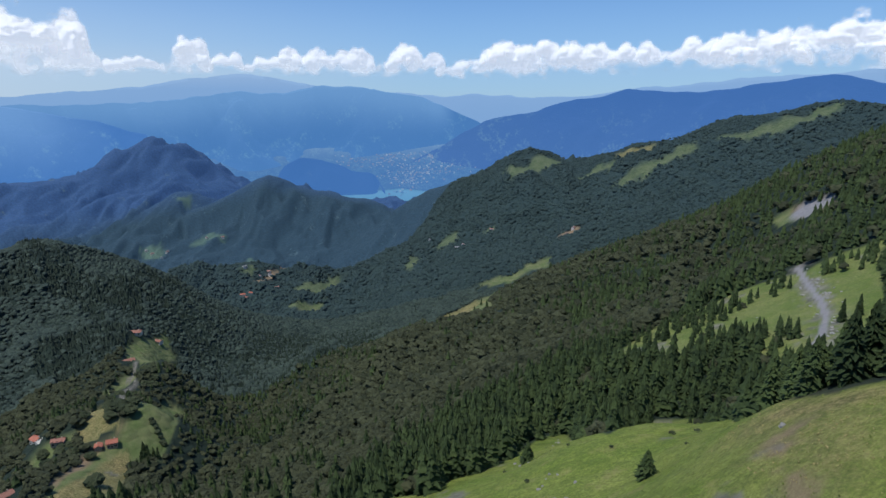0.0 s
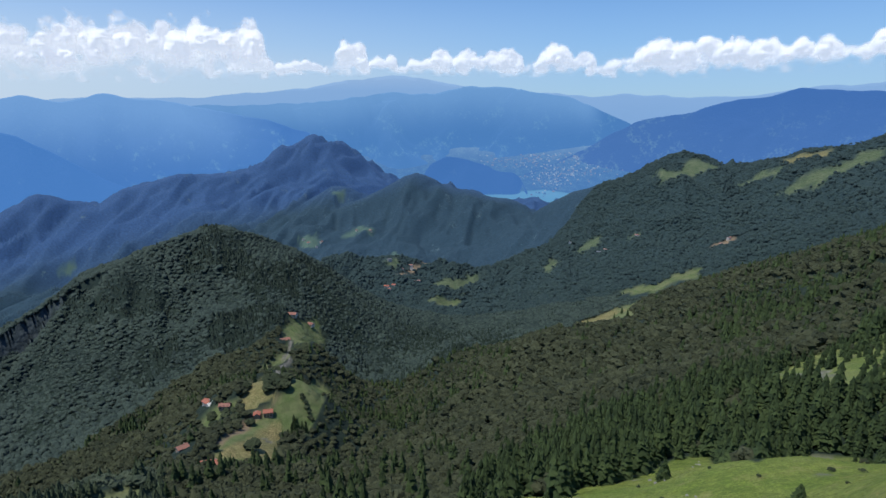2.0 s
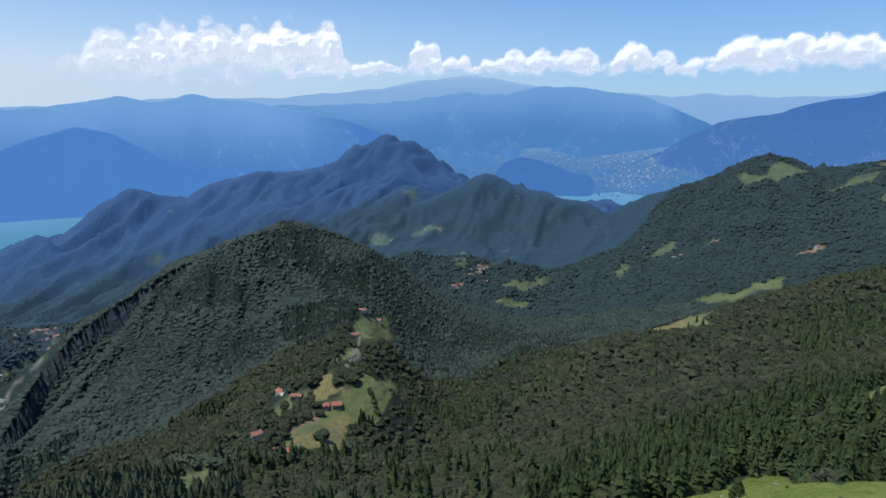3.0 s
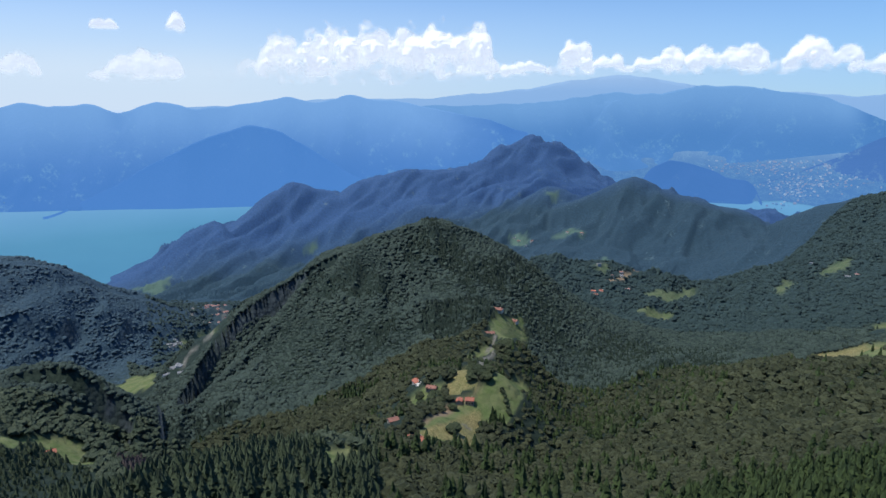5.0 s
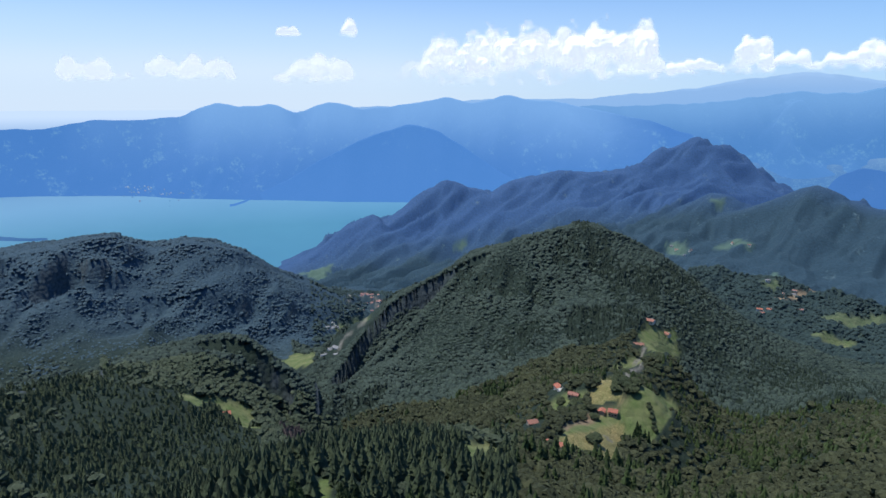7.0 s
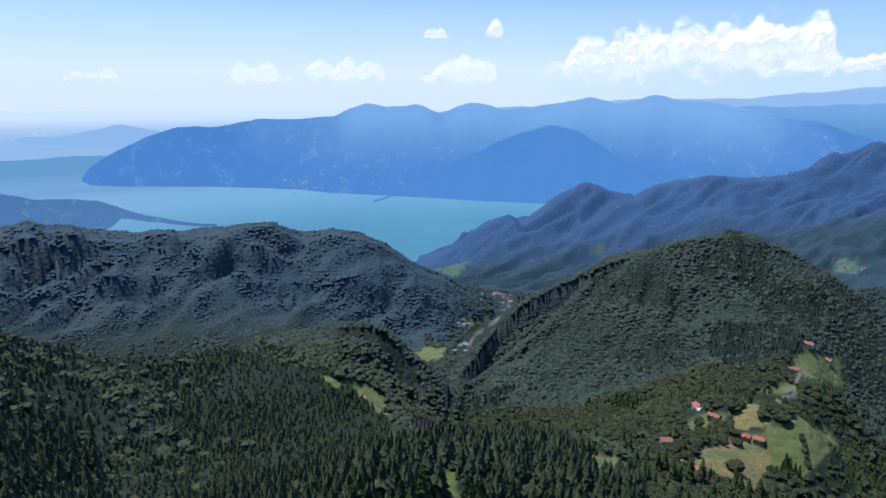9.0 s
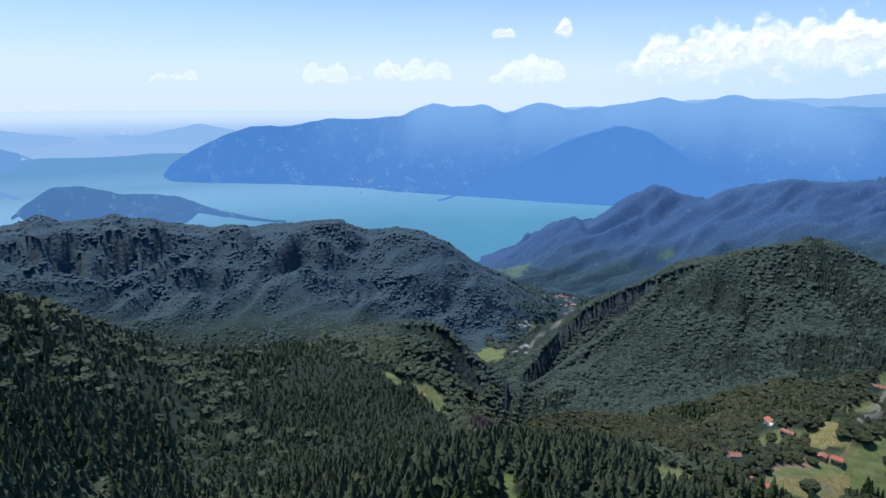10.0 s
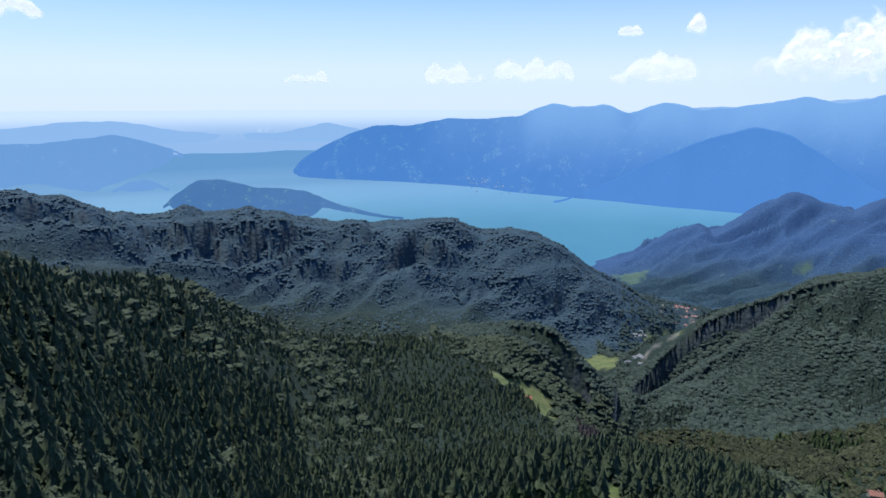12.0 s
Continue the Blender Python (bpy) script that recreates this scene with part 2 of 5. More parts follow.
knoll_crest = [(-877, 526, 411), (-906, 567, 415), (-927, 601, 423), (-956, 647, 437), (-981, 693, 450), (-989, 728, 465), (-996, 763, 482), (-994, 824, 499), (-968, 884, 529), (-931, 935, 564), (-889, 982, 587), (-845, 1027, 608), (-808, 1060, 626), (-779, 1084, 633), (-718, 1125, 635), (-682, 1150, 624), (-650, 1182, 603), (-612, 1217, 571), (-576, 1259, 536), (-538, 1286, 497), (-500, 1312, 461), (-431, 1342, 413), (-367, 1342, 389)]
spur_crest_line = [(-619, 1026, 576), (-504, 896, 562), (-441, 831, 554), (-413, 772, 560), (-388, 697, 556), (-372, 634, 563)]
knoll_face = [(-694, 843, 501), (-744, 743, 452), (-857, 704, 434), (-664, 986, 541), (-518, 771, 523), (-683, 555, 416), (-745, 494, 400), (-536, 588, 472), (-377, 457, 539), (-390, 791, 565), (-387, 538, 573), (-308, 526, 580), (-302, 590, 585), (-276, 437, 598), (-284, 387, 613), (-233, 249, 692), (-352, 445, 584), (-159, 338, 660), (-151, 226, 705)]
east_vale = [(-390, 833, 500), (-315, 696, 520), (-418, 981, 464), (-246, 681, 487), (-273, 813, 462), (-295, 1008, 427), (-315, 1266, 386), (-219, 547, 533), (-190, 454, 567), (-257, 532, 557), (-121, 547, 585), (-72, 508, 623), (-121, 395, 629), (-113, 743, 567), (-196, 1003, 488), (-55, 664, 623)]
knoll_back = [(-943, 1399, 428), (-1120, 1236, 364), (-1185, 1078, 324), (-752, 1547, 364), (-1214, 943, 292)]
crag_crest = [(-1477, -689, 720), (-1509, -639, 716), (-1532, -610, 715), (-1551, -580, 693), (-1575, -542, 693), (-1598, -493, 662), (-1615, -451, 632), (-1624, -425, 641), (-1637, -401, 618), (-1661, -333, 616), (-1683, -293, 643), (-1695, -256, 613), (-1708, -187, 609), (-1720, -143, 626), (-1724, -107, 607), (-1731, -55, 605), (-1732, -34, 580), (-1737, 75, 561), (-1742, 118, 575), (-1737, 173, 572), (-1737, 187, 554), (-1731, 276, 560), (-1723, 333, 569), (-1715, 374, 575), (-1702, 427, 572), (-1694, 445, 556), (-1673, 499, 527), (-1658, 546, 528), (-1647, 585, 539), (-1628, 656, 526), (-1610, 711, 503), (-1619, 770, 466), (-1626, 840, 411), (-1608, 946, 353), (-1591, 1037, 292)]
crag_face = [(-1307, 64, 405), (-1318, -280, 520), (-1277, -471, 568), (-1299, 389, 393), (-1346, 628, 311), (-1542, -58, 482), (-1540, 381, 455), (-1499, 609, 388), (-1522, -373, 576)]
crag_back = [(-2034, -879, 506), (-2202, -449, 410), (-2272, 125, 319), (-2200, 547, 290), (-2085, 848, 235)]
valley = [(-911, 528, 372), (-755, 436, 415), (-1168, 636, 338), (-1442, 948, 254), (-1614, 1125, 247), (-1679, 1210, 237), (-2589, 1583, 79), (-2833, 1564, 59), (-1814, 1363, 195), (-588, 351, 489)]
left_crest = [(-378, -187, 811), (-401, -182, 801), (-427, -178, 788), (-453, -172, 775), (-485, -165, 762), (-517, -156, 750), (-551, -143, 743), (-584, -127, 735), (-615, -113, 722), (-661, -89, 689), (-707, -65, 658), (-750, -35, 626), (-803, -1, 595), (-865, 40, 564), (-895, 111, 545), (-912, 177, 535)]
left_slope = [(-275, -135, 772), (-348, -114, 734), (-475, -109, 718), (-446, -27, 676), (-639, 27, 616), (-563, 77, 606), (-594, 176, 576), (-178, -95, 783), (-214, -59, 752), (-251, 4, 716), (-356, 65, 668), (-460, 136, 613)]
left_back = [(-698, -320, 670), (-815, -248, 607), (-991, -137, 492), (-1132, 50, 373), (-1127, 339, 351), (-1060, 449, 344)]
knob_crest = [(-952, 224, 522), (-952, 254, 529), (-951, 283, 532), (-940, 320, 535), (-930, 347, 536), (-913, 376, 535), (-897, 395, 532), (-878, 407, 520), (-862, 420, 506), (-850, 428, 484)]
knob_end = [(-859, 412, 503), (-831, 409, 490), (-787, 398, 478)]
rock_knob = [(-770, 272, 526), (-677, 239, 561), (-614, 274, 538), (-632, 324, 514), (-779, 319, 509), (-666, 281, 517), (-629, 343, 485)]
nose = [(-185, 85, 765), (-164, 96, 769), (-187, 63, 755), (-195, 44, 749), (-176, 127, 757), (-190, 164, 740), (-237, 148, 728), (-290, 229, 685), (-269, 125, 716), (-253, 257, 689)]
CRESTS = [far_crest, middle_crest, great_crest, long_crest, knoll_crest, crag_crest, left_crest, knob_crest]
LAND = [near_meadow, road_slope, near_shoulder, hidden_vale, far_slope, far_crest, far_ridge_back, middle_crest, middle_slopes, middle_peak_back, great_crest, great_slopes, long_crest, long_slopes, long_ridge_back, knoll_crest, spur_crest_line, knoll_face, east_vale, knoll_back, crag_crest, crag_face, crag_back, valley, left_crest, left_slope, left_back, knob_crest, knob_end, rock_knob, nose]
# </landforms>


def plate(points):
    """A thin-plate surface through heights, in bearing and the logarithm of distance."""
    p = np.array([q for group in points for q in group], float)
    a, r = np.arctan2(-p[:, 0], p[:, 1]), np.hypot(p[:, 0], p[:, 1])
    u = np.stack([a, np.log(r)], -1)

    def kernel(d2):
        return 0.5 * d2 * np.log(np.maximum(d2, 1e-12))

    n = len(p)
    k = kernel(((u[:, None] - u[None]) ** 2).sum(-1)) + np.eye(n) * 2e-4
    q = np.concatenate([np.ones((n, 1)), u], 1)
    left = np.block([[k, q], [q.T, np.zeros((3, 3))]])
    w = np.linalg.solve(left, np.concatenate([p[:, 2], np.zeros(3)]))

    def height(x, y):
        a, l = np.arctan2(-x, y).ravel(), np.log(np.maximum(np.hypot(x, y), 12)).ravel()
        out = np.empty(a.size)
        for s in range(0, a.size, 20000):
            v = np.stack([a[s:s + 20000], l[s:s + 20000]], -1)
            out[s:s + 20000] = kernel(((v[:, None] - u[None]) ** 2).sum(-1)) @ w[:n] + w[n] + v @ w[n + 1:]
        return out.reshape(np.shape(x))
    return height


def rim(r, heights):
    """Heights at one distance all round the lookout, every 40 degrees from straight behind on the right."""
    return [(-r * math.sin(radians(b)), r * math.cos(radians(b)), z) for b, z in heights]


behind = rim(300, [(-179, 830), (-140, 890), (-100, 880), (-65, 855), (140, 760), (178, 830)]) + \
    rim(1200, [(-179, 1150), (-140, 1250), (-100, 1250), (-60, 1150), (135, 1000), (178, 1150)]) + \
    rim(4000, [(-179, 900), (-120, 900), (-60, 700), (150, 700), (178, 900)]) + \
    rim(14, [(b, 783) for b in range(-170, 180, 40)]) + rim(60, [(-170, 790), (-110, 800), (-60, 810), (0, 778), (60, 765), (120, 770), (175, 785)])
outer = rim(5300, [(b, -60) for b in range(-30, 125, 12)])
surface = plate(LAND + [behind, outer])


def along(crest):
    """Bearing, distance and height of a crest line, in order of bearing."""
    q = np.array(crest, float)
    b = np.degrees(np.arctan2(-q[:, 0], q[:, 1]))
    o = np.argsort(b)
    return b[o], np.hypot(q[:, 0], q[:, 1])[o], q[o, 2]


CREST_LINES = [along(c) for c in CRESTS]
CRAG = CREST_LINES[[c is crag_crest for c in CRESTS].index(True)]
KNOLL = CREST_LINES[[c is knoll_crest for c in CRESTS].index(True)]
# rock towers of the crag: bearing, distance in front of the crest, half width
TOWERS = [(111.8, 50, 22), (108.1, 70, 16), (104.1, 50, 24), (99.4, 72, 46), (96.9, 118, 30), (94.5, 66, 40), (91.9, 40, 24), (86.0, 48, 18), (84.5, 36, 12), (85.4, 96, 18), (81.3, 120, 16), (77.5, 110, 28), (75.4, 36, 14), (89.2, 160, 18), (86.4, 180, 15)]
KNOB = CREST_LINES[[c is knob_crest for c in CRESTS].index(True)]
# sharp ribs that run down from the summits, as lines of heights, with the fall of their sides
RIBS = [([(-1736, 4219, 632), (-1740, 4156, 631), (-1702, 3842, 584), (-1438, 3649, 440), (-1247, 3755, 388)], 0.95),
        ([(-1934, 4179, 683), (-1890, 3990, 610), (-1760, 3760, 520)], 0.8),
        ([(-813, 2880, 570), (-800, 2740, 508), (-760, 2560, 425)], 0.75),
        ([(-2785, 2616, 436), (-2600, 2420, 330), (-2420, 2240, 215)], 0.8),
        ([(-2309, 3116, 500), (-2230, 2830, 420), (-2140, 2560, 300)], 0.8)]


def rib_height(x, y, line, fall):
    """Height of a roof-shaped rib over the plan."""
    best = np.full(x.shape, -1e4)
    for (ax, ay, az), (bx, by, bz) in zip(line[:-1], line[1:]):
        k = np.clip(((x - ax) * (bx - ax) + (y - ay) * (by - ay)) / ((bx - ax) ** 2 + (by - ay) ** 2), 0, 1)
        best = np.maximum(best, az + k * (bz - az) - fall * np.hypot(x - ax - k * (bx - ax), y - ay - k * (by - ay)))
    return best


def ground_height(x, y):
    x, y = np.asarray(x, float), np.asarray(y, float)
    r, b = np.hypot(x, y), np.degrees(np.arctan2(-x, y))
    z = surface(x, y)
    rough = smooth(250, 900, r)
    knoll = np.exp(-((x + 830) / 430.0) ** 2 - ((y - 930) / 360.0) ** 2)
    z = z + rough * (5.0 * fbm(x, y, 130, 4, 3, True) + 1.1 * fbm(x, y, 35, 3, 9)) + 0.35 * fbm(x, y, 14, 3, 5)
    z = z + knoll * 24.0 * (fbm(x + 0.6 * y, (y - 0.6 * x) * 0.4, 150, 4, 15, True) - 0.5)
    side = radians(1) * b * np.clip(r, 400, 5000)
    # sharp crests: the ground rises to them and never stands over them
    gap = np.full(x.shape, 1e4)
    spans = []
    for cb, cr, cz in CREST_LINES:
        soft = 0.4 if cr.mean() > 1500 else 1.6
        within = smooth(cb[0] - 0.2 - soft, cb[0] + 0.2, b) * (1 - smooth(cb[-1] - 0.2, cb[-1] + 0.2 + soft, b))
        d = r - np.interp(b, cb, cr)
        gap = np.where(within > 0.5, np.minimum(gap, np.abs(d)), gap)
        spans.append((within, d))
    far = smooth(1250, 1900, r) * smooth(15, 120, z) * smooth(10, 190, gap)
    z = z + far * np.where(r > 2400, 42.0, 22.0) * (fbm(side + 60 * vnoise(x / 300, y / 300, 4), r * 0.3, 150, 4, 21, True) - 0.7)
    spur = smooth(1300, 1480, r) * (1 - smooth(2050, 2200, r)) * smooth(58, 63, b) * smooth(8, 110, gap)
    front = smooth(20, 80, np.interp(b, CRAG[0], CRAG[1]) - r)
    z = z - spur * (1 - front) * 22.0 + spur * front * 34.0 * (fbm(side - 0.85 * r + 25 * vnoise(x / 90, y / 90, 6), (r + 0.85 * side) * 0.22, 140, 3, 23, True) - 0.6)
    for (cb, cr, cz), (within, d) in zip(CREST_LINES, spans):
        big = cr.mean() > 1500
        top = np.interp(b, cb, cz) + (2.5 if big else 1.0) * fbm(side, 0 * side, 45, 3, 31) - 0.5
        fall = (0.62 if big else 0.5) + 0.28 * fbm(side, r * 0.25, 170, 3, 37)
        flat = 18 if big else 6
        if cz is CRAG[2]:
            top = top - 6
        if cz is KNOLL[2]:
            sheer = smooth(41.5, 44, b) * (1 - smooth(57, 60, b))
            z = z - sheer * 54 * smooth(-240, -90, d) * (1 - smooth(-24, -6, d)) * (0.8 + 0.35 * fbm(side, 0 * side, 60, 3, 39))
            fall = fall + 3.2 * sheer * (0.75 + 0.5 * vnoise(side / 16, 0 * side, 40))
        if cz is KNOB[2]:
            sheer = smooth(62, 63, b) * (1 - smooth(69.5, 73, b))
            z = z - sheer * 46 * smooth(-170, -60, d) * (1 - smooth(-30, -8, d)) * (0.8 + 0.35 * fbm(side, 0 * side, 50, 3, 47))
            fall = fall + 3.0 * sheer
        wedge = top - np.where(d < 0, np.maximum(-d - flat, 0) * fall, np.maximum(d - flat, 0) * 1.1) - np.maximum(np.abs(d) - 170, 0) * 1.2
        cut = np.where((np.abs(d) < 150) & (within > 0.5), np.minimum(z, top), z)
        z = np.where((within > 0.02) & (np.abs(d) < 420), np.maximum(cut, cut + (wedge - cut) * within), z)
    for tb, front, half in TOWERS:
        d = np.interp(tb, CRAG[0], CRAG[1]) - front
        crown = np.interp(tb, CRAG[0], CRAG[2]) - 0.16 * front - 0.35 * max(front - 75, 0) - 2
        away = np.hypot(x + d * math.sin(radians(tb)), y - d * math.cos(radians(tb)))
        m = away < 140
        ragged = away[m] * (1 + 0.25 * fbm(x[m], y[m], 18, 3, 43))
        z[m] -= 26 * np.exp(-((away[m] - half - 34) / 24) ** 2) * smooth(-10, 30, d - r[m])
        z[m] = np.maximum(z[m], crown - np.maximum(ragged - half, 0) * 4.5 - 0.12 * ragged)
    for line, fall in RIBS:
        m = (np.abs(x - line[0][0]) < 900) & (np.abs(y - line[0][1]) < 900)
        z[m] = np.maximum(z[m], rib_height(x[m] + 14 * fbm(x[m], y[m], 90, 3, 57), y[m], line, fall))
    out = smooth(4900, 5250, r)
    return z * (1 - out) - 40 * out


# <plan>
# outlines of what covers the ground (x, y), cast onto it from the camera's view
MEADOW = [
    [(-18, 209), (-5, 195), (2, 211), (15, 215), (27, 231), (42, 261), (55, 264), (53, 191), (93, 263), (110, 257), (88, 181), (75, 133), (77, 123), (84, 119), (150, 60), (150, -200), (-60, -200), (-70, 40), (-25, 120)],  # near_meadow_edge
    [(101, 348), (134, 399), (160, 409), (196, 415), (220, 399), (231, 394), (254, 397), (279, 390), (180, 244), (171, 254), (156, 268), (147, 301), (132, 319), (112, 323)],  # road_meadow
    [(309, 600), (328, 584), (318, 547), (306, 560)],  # turnout_meadow
    [(-27, 809), (-19, 1321), (33, 1370), (102, 1416), (129, 1422), (62, 744), (33, 775), (-4, 774)],  # shoulder_meadow
    [(86, 1489), (141, 1552), (176, 1538), (282, 1573), (265, 1513), (193, 1503), (120, 1474)],  # shoulder_strip
    [(-455, 1799), (-415, 1942), (-360, 2053), (-347, 1974), (-389, 1812)],  # valley_field
    [(-432, 1651), (-406, 1733), (-349, 1782), (-358, 1738), (-389, 1589)],  # valley_field
    [(-47, 2041), (11, 2057), (50, 2078), (38, 1989), (-18, 2025)],  # slope_field
    [(-135, 1910), (-103, 1999), (-72, 1944), (-106, 1873)],  # slope_field
    [(132, 2001), (159, 1994), (181, 1985), (160, 1960)],  # slope_field
    [(224, 2321), (304, 2285), (360, 2396), (454, 2310), (364, 2267), (257, 2233)],  # cone_pasture
    [(585, 2179), (659, 2169), (723, 2102), (693, 2091), (614, 2142)],  # ridge_pasture
    [(444, 2149), (542, 2159), (605, 2107), (566, 2097), (459, 2128)],  # ridge_pasture
    [(543, 2000), (597, 2007), (755, 2006), (819, 1992), (792, 1964), (648, 1939), (568, 1959)],  # ridge_pasture
    [(839, 1955), (937, 1912), (1035, 1881), (1179, 1877), (1144, 1817), (1006, 1819), (914, 1856)],  # ridge_pasture
    [(-457, 845), (-472, 992), (-426, 911), (-378, 766), (-406, 773), (-430, 786)],  # hut_meadow
    [(-416, 771), (-386, 737), (-391, 709), (-398, 678), (-408, 663), (-412, 692), (-404, 723)],  # crest_strip
    [(-300, 425), (-310, 448), (-322, 520), (-316, 543), (-309, 567), (-313, 591), (-348, 710), (-325, 708), (-276, 584), (-274, 554), (-266, 526), (-281, 534), (-285, 507), (-266, 457), (-247, 418), (-266, 424), (-272, 407), (-279, 398), (-292, 403)],  # farm_meadow
    [(-392, 522), (-383, 532), (-360, 535), (-347, 537), (-349, 525), (-367, 510)],  # garden
    [(-223, 212), (-241, 240), (-241, 256), (-233, 269), (-221, 256), (-219, 232), (-203, 203), (-206, 198)],  # clearing
    [(-1222, 615), (-1267, 681), (-1126, 652), (-1035, 595), (-1091, 576)],  # vale_field
    [(-676, 216), (-749, 265), (-747, 307), (-734, 323), (-600, 272), (-609, 257), (-714, 277), (-655, 224)],  # knob_meadow
    [(-170, 88), (-176, 94), (-180, 105), (-168, 98)],  # nose_glade
    [(-164, 83), (-169, 91), (-173, 102), (-163, 94), (-157, 94)],  # nose_glade
    [(-1419, 898), (-1010, 713), (-1484, 1038), (-1457, 938)],  # vale_field
    [(-2755, 1548), (-2684, 1686), (-2567, 1600), (-2530, 1459)],  # shore_field
    [(-1119, 2225), (-1088, 2312), (-1035, 2205), (-1057, 2128)],  # ridge_field
    [(-665, 1940), (-640, 2010), (-610, 1975), (-630, 1925)],  # hamlet_field
    [(-700, 2090), (-690, 2150), (-640, 2120), (-655, 2070)],  # hamlet_field
    [(-985, 2370), (-960, 2440), (-900, 2440), (-920, 2370)],  # hamlet_field
    [(-1201, 2705), (-1161, 2803), (-1159, 2743)],  # ridge_field
    [(-2238, 2150), (-2238, 2232), (-2206, 2179)],  # ridge_field
    [(-2623, 1487), (-2570, 1608), (-2378, 1456)],  # ridge_field
    [(-1189, 2709), (-1163, 2803), (-1157, 2744)],  # ridge_field
    [(-1125, 2237), (-1090, 2325), (-1019, 2160), (-1053, 2133)],  # ridge_field
    [(-895, 2245), (-872, 2331), (-846, 2363), (-843, 2306)],  # ridge_field
]
DRY = [
    [(80, 115), (74, 131), (67, 133), (50, 116), (47, 110), (61, 86)],  # dry_hump
    [(-27, 809), (-19, 1321), (33, 1370), (101, 1397), (33, 775), (-4, 774)],  # shoulder_hay
    [(585, 2179), (659, 2169), (723, 2102), (693, 2091), (614, 2142)],  # ridge_hay
    [(-356, 551), (-399, 681), (-386, 672), (-329, 557), (-315, 553), (-329, 531), (-338, 530)],  # crest_hay
    [(-291, 406), (-294, 441), (-304, 520), (-296, 530), (-280, 500), (-262, 455), (-250, 425), (-262, 435), (-274, 416)],  # farm_hay
]
EARTH = [
    [(-305, 431), (-326, 506), (-317, 538), (-311, 555), (-310, 545), (-320, 510), (-297, 427)],  # bare_strip
    [(325, 1734), (378, 1721), (363, 1672), (333, 1690)],  # slope_scar
    [(-593, 1891), (-585, 1994), (-556, 2064), (-532, 1902), (-549, 1821)],  # village_scar
    [(325, 579), (331, 564), (333, 534), (317, 503), (320, 535), (317, 550)],  # turnout
]
MOUNTAIN_ROAD = [(162, 273), (168, 276), (175, 281), (188, 298), (200, 316), (211, 339), (217, 357), (224, 378), (235, 405)]
FARM_TRACK = [(-413, 778), (-404, 756), (-398, 725), (-385, 723), (-385, 687), (-325, 568)]
VALLEY_ROAD = [(-998, 634), (-1020, 659), (-1012, 708), (-1629, 1193), (-1677, 1238), (-1690, 1186)]
HILL_TRACK = [(-1589, 1062), (-1641, 1091), (-1684, 1126)]
# </plan>


def inside(x, y, poly):
    """Signed metres to a plan outline, positive inside."""
    p = np.array(poly, float)
    q = np.roll(p, -1, axis=0)
    hit = np.zeros(x.shape, bool)
    near = np.full(x.shape, 1e9)
    for (ax, ay), (bx, by) in zip(p, q):
        cross = ((ay > y) != (by > y)) & (x < (bx - ax) * (y - ay) / ((by - ay) or 1e-9) + ax)
        hit ^= cross
        k = np.clip(((x - ax) * (bx - ax) + (y - ay) * (by - ay)) / max((bx - ax) ** 2 + (by - ay) ** 2, 1e-6), 0, 1)
        near = np.minimum(near, np.hypot(x - ax - k * (bx - ax), y - ay - k * (by - ay)))
    return np.where(hit, near, -near)


def line_distance(x, y, line):
    near = np.full(x.shape, 1e9)
    for (ax, ay), (bx, by) in zip(line[:-1], line[1:]):
        k = np.clip(((x - ax) * (bx - ax) + (y - ay) * (by - ay)) / max((bx - ax) ** 2 + (by - ay) ** 2, 1e-6), 0, 1)
        near = np.minimum(near, np.hypot(x - ax - k * (bx - ax), y - ay - k * (by - ay)))
    return near


def cover_of(x, y, outlines, edge=0.008, wobble=0.006):
    r = np.hypot(x, y)
    w = fbm(x, y, 28, 3, 51) * wobble * r
    best = np.full(x.shape, -1e9)
    for poly in outlines:
        c = np.mean(poly, axis=0)
        reach = np.max(np.hypot(*(np.array(poly) - c).T)) + 90
        m = np.hypot(x - c[0], y - c[1]) < reach
        best[m] = np.maximum(best[m], inside(x[m], y[m], poly))
    return smooth(-0.5, 0.5, (best + w) / (edge * r + 1))


def meadow_at(x, y):
    """Open grass."""
    return cover_of(x, y, MEADOW + DRY)


def clear_at(x, y):
    """Open grass, with the strip that the trees below it would stand before."""
    r, b = np.maximum(np.hypot(x, y), 1), np.arctan2(-x, y)
    strip = (16 + 14 * smooth(600, 900, r)) * smooth(280, 400, r) * (1 - smooth(1500, 1900, r))
    strip = np.where((b > 0.3) & (b < 0.85) & (r > 330) & (r < 640), 11.0, strip)
    strip = np.where((b > 0.3) & (b < 0.85) & (r > 690) & (r < 1000), 30.0, strip)
    strip = np.where((b > 0.6) & (r < 430), 22.0, strip)
    open_land = MEADOW + DRY
    return np.maximum(cover_of(x, y, open_land), cover_of(x + x / r * strip, y + y / r * strip, open_land))


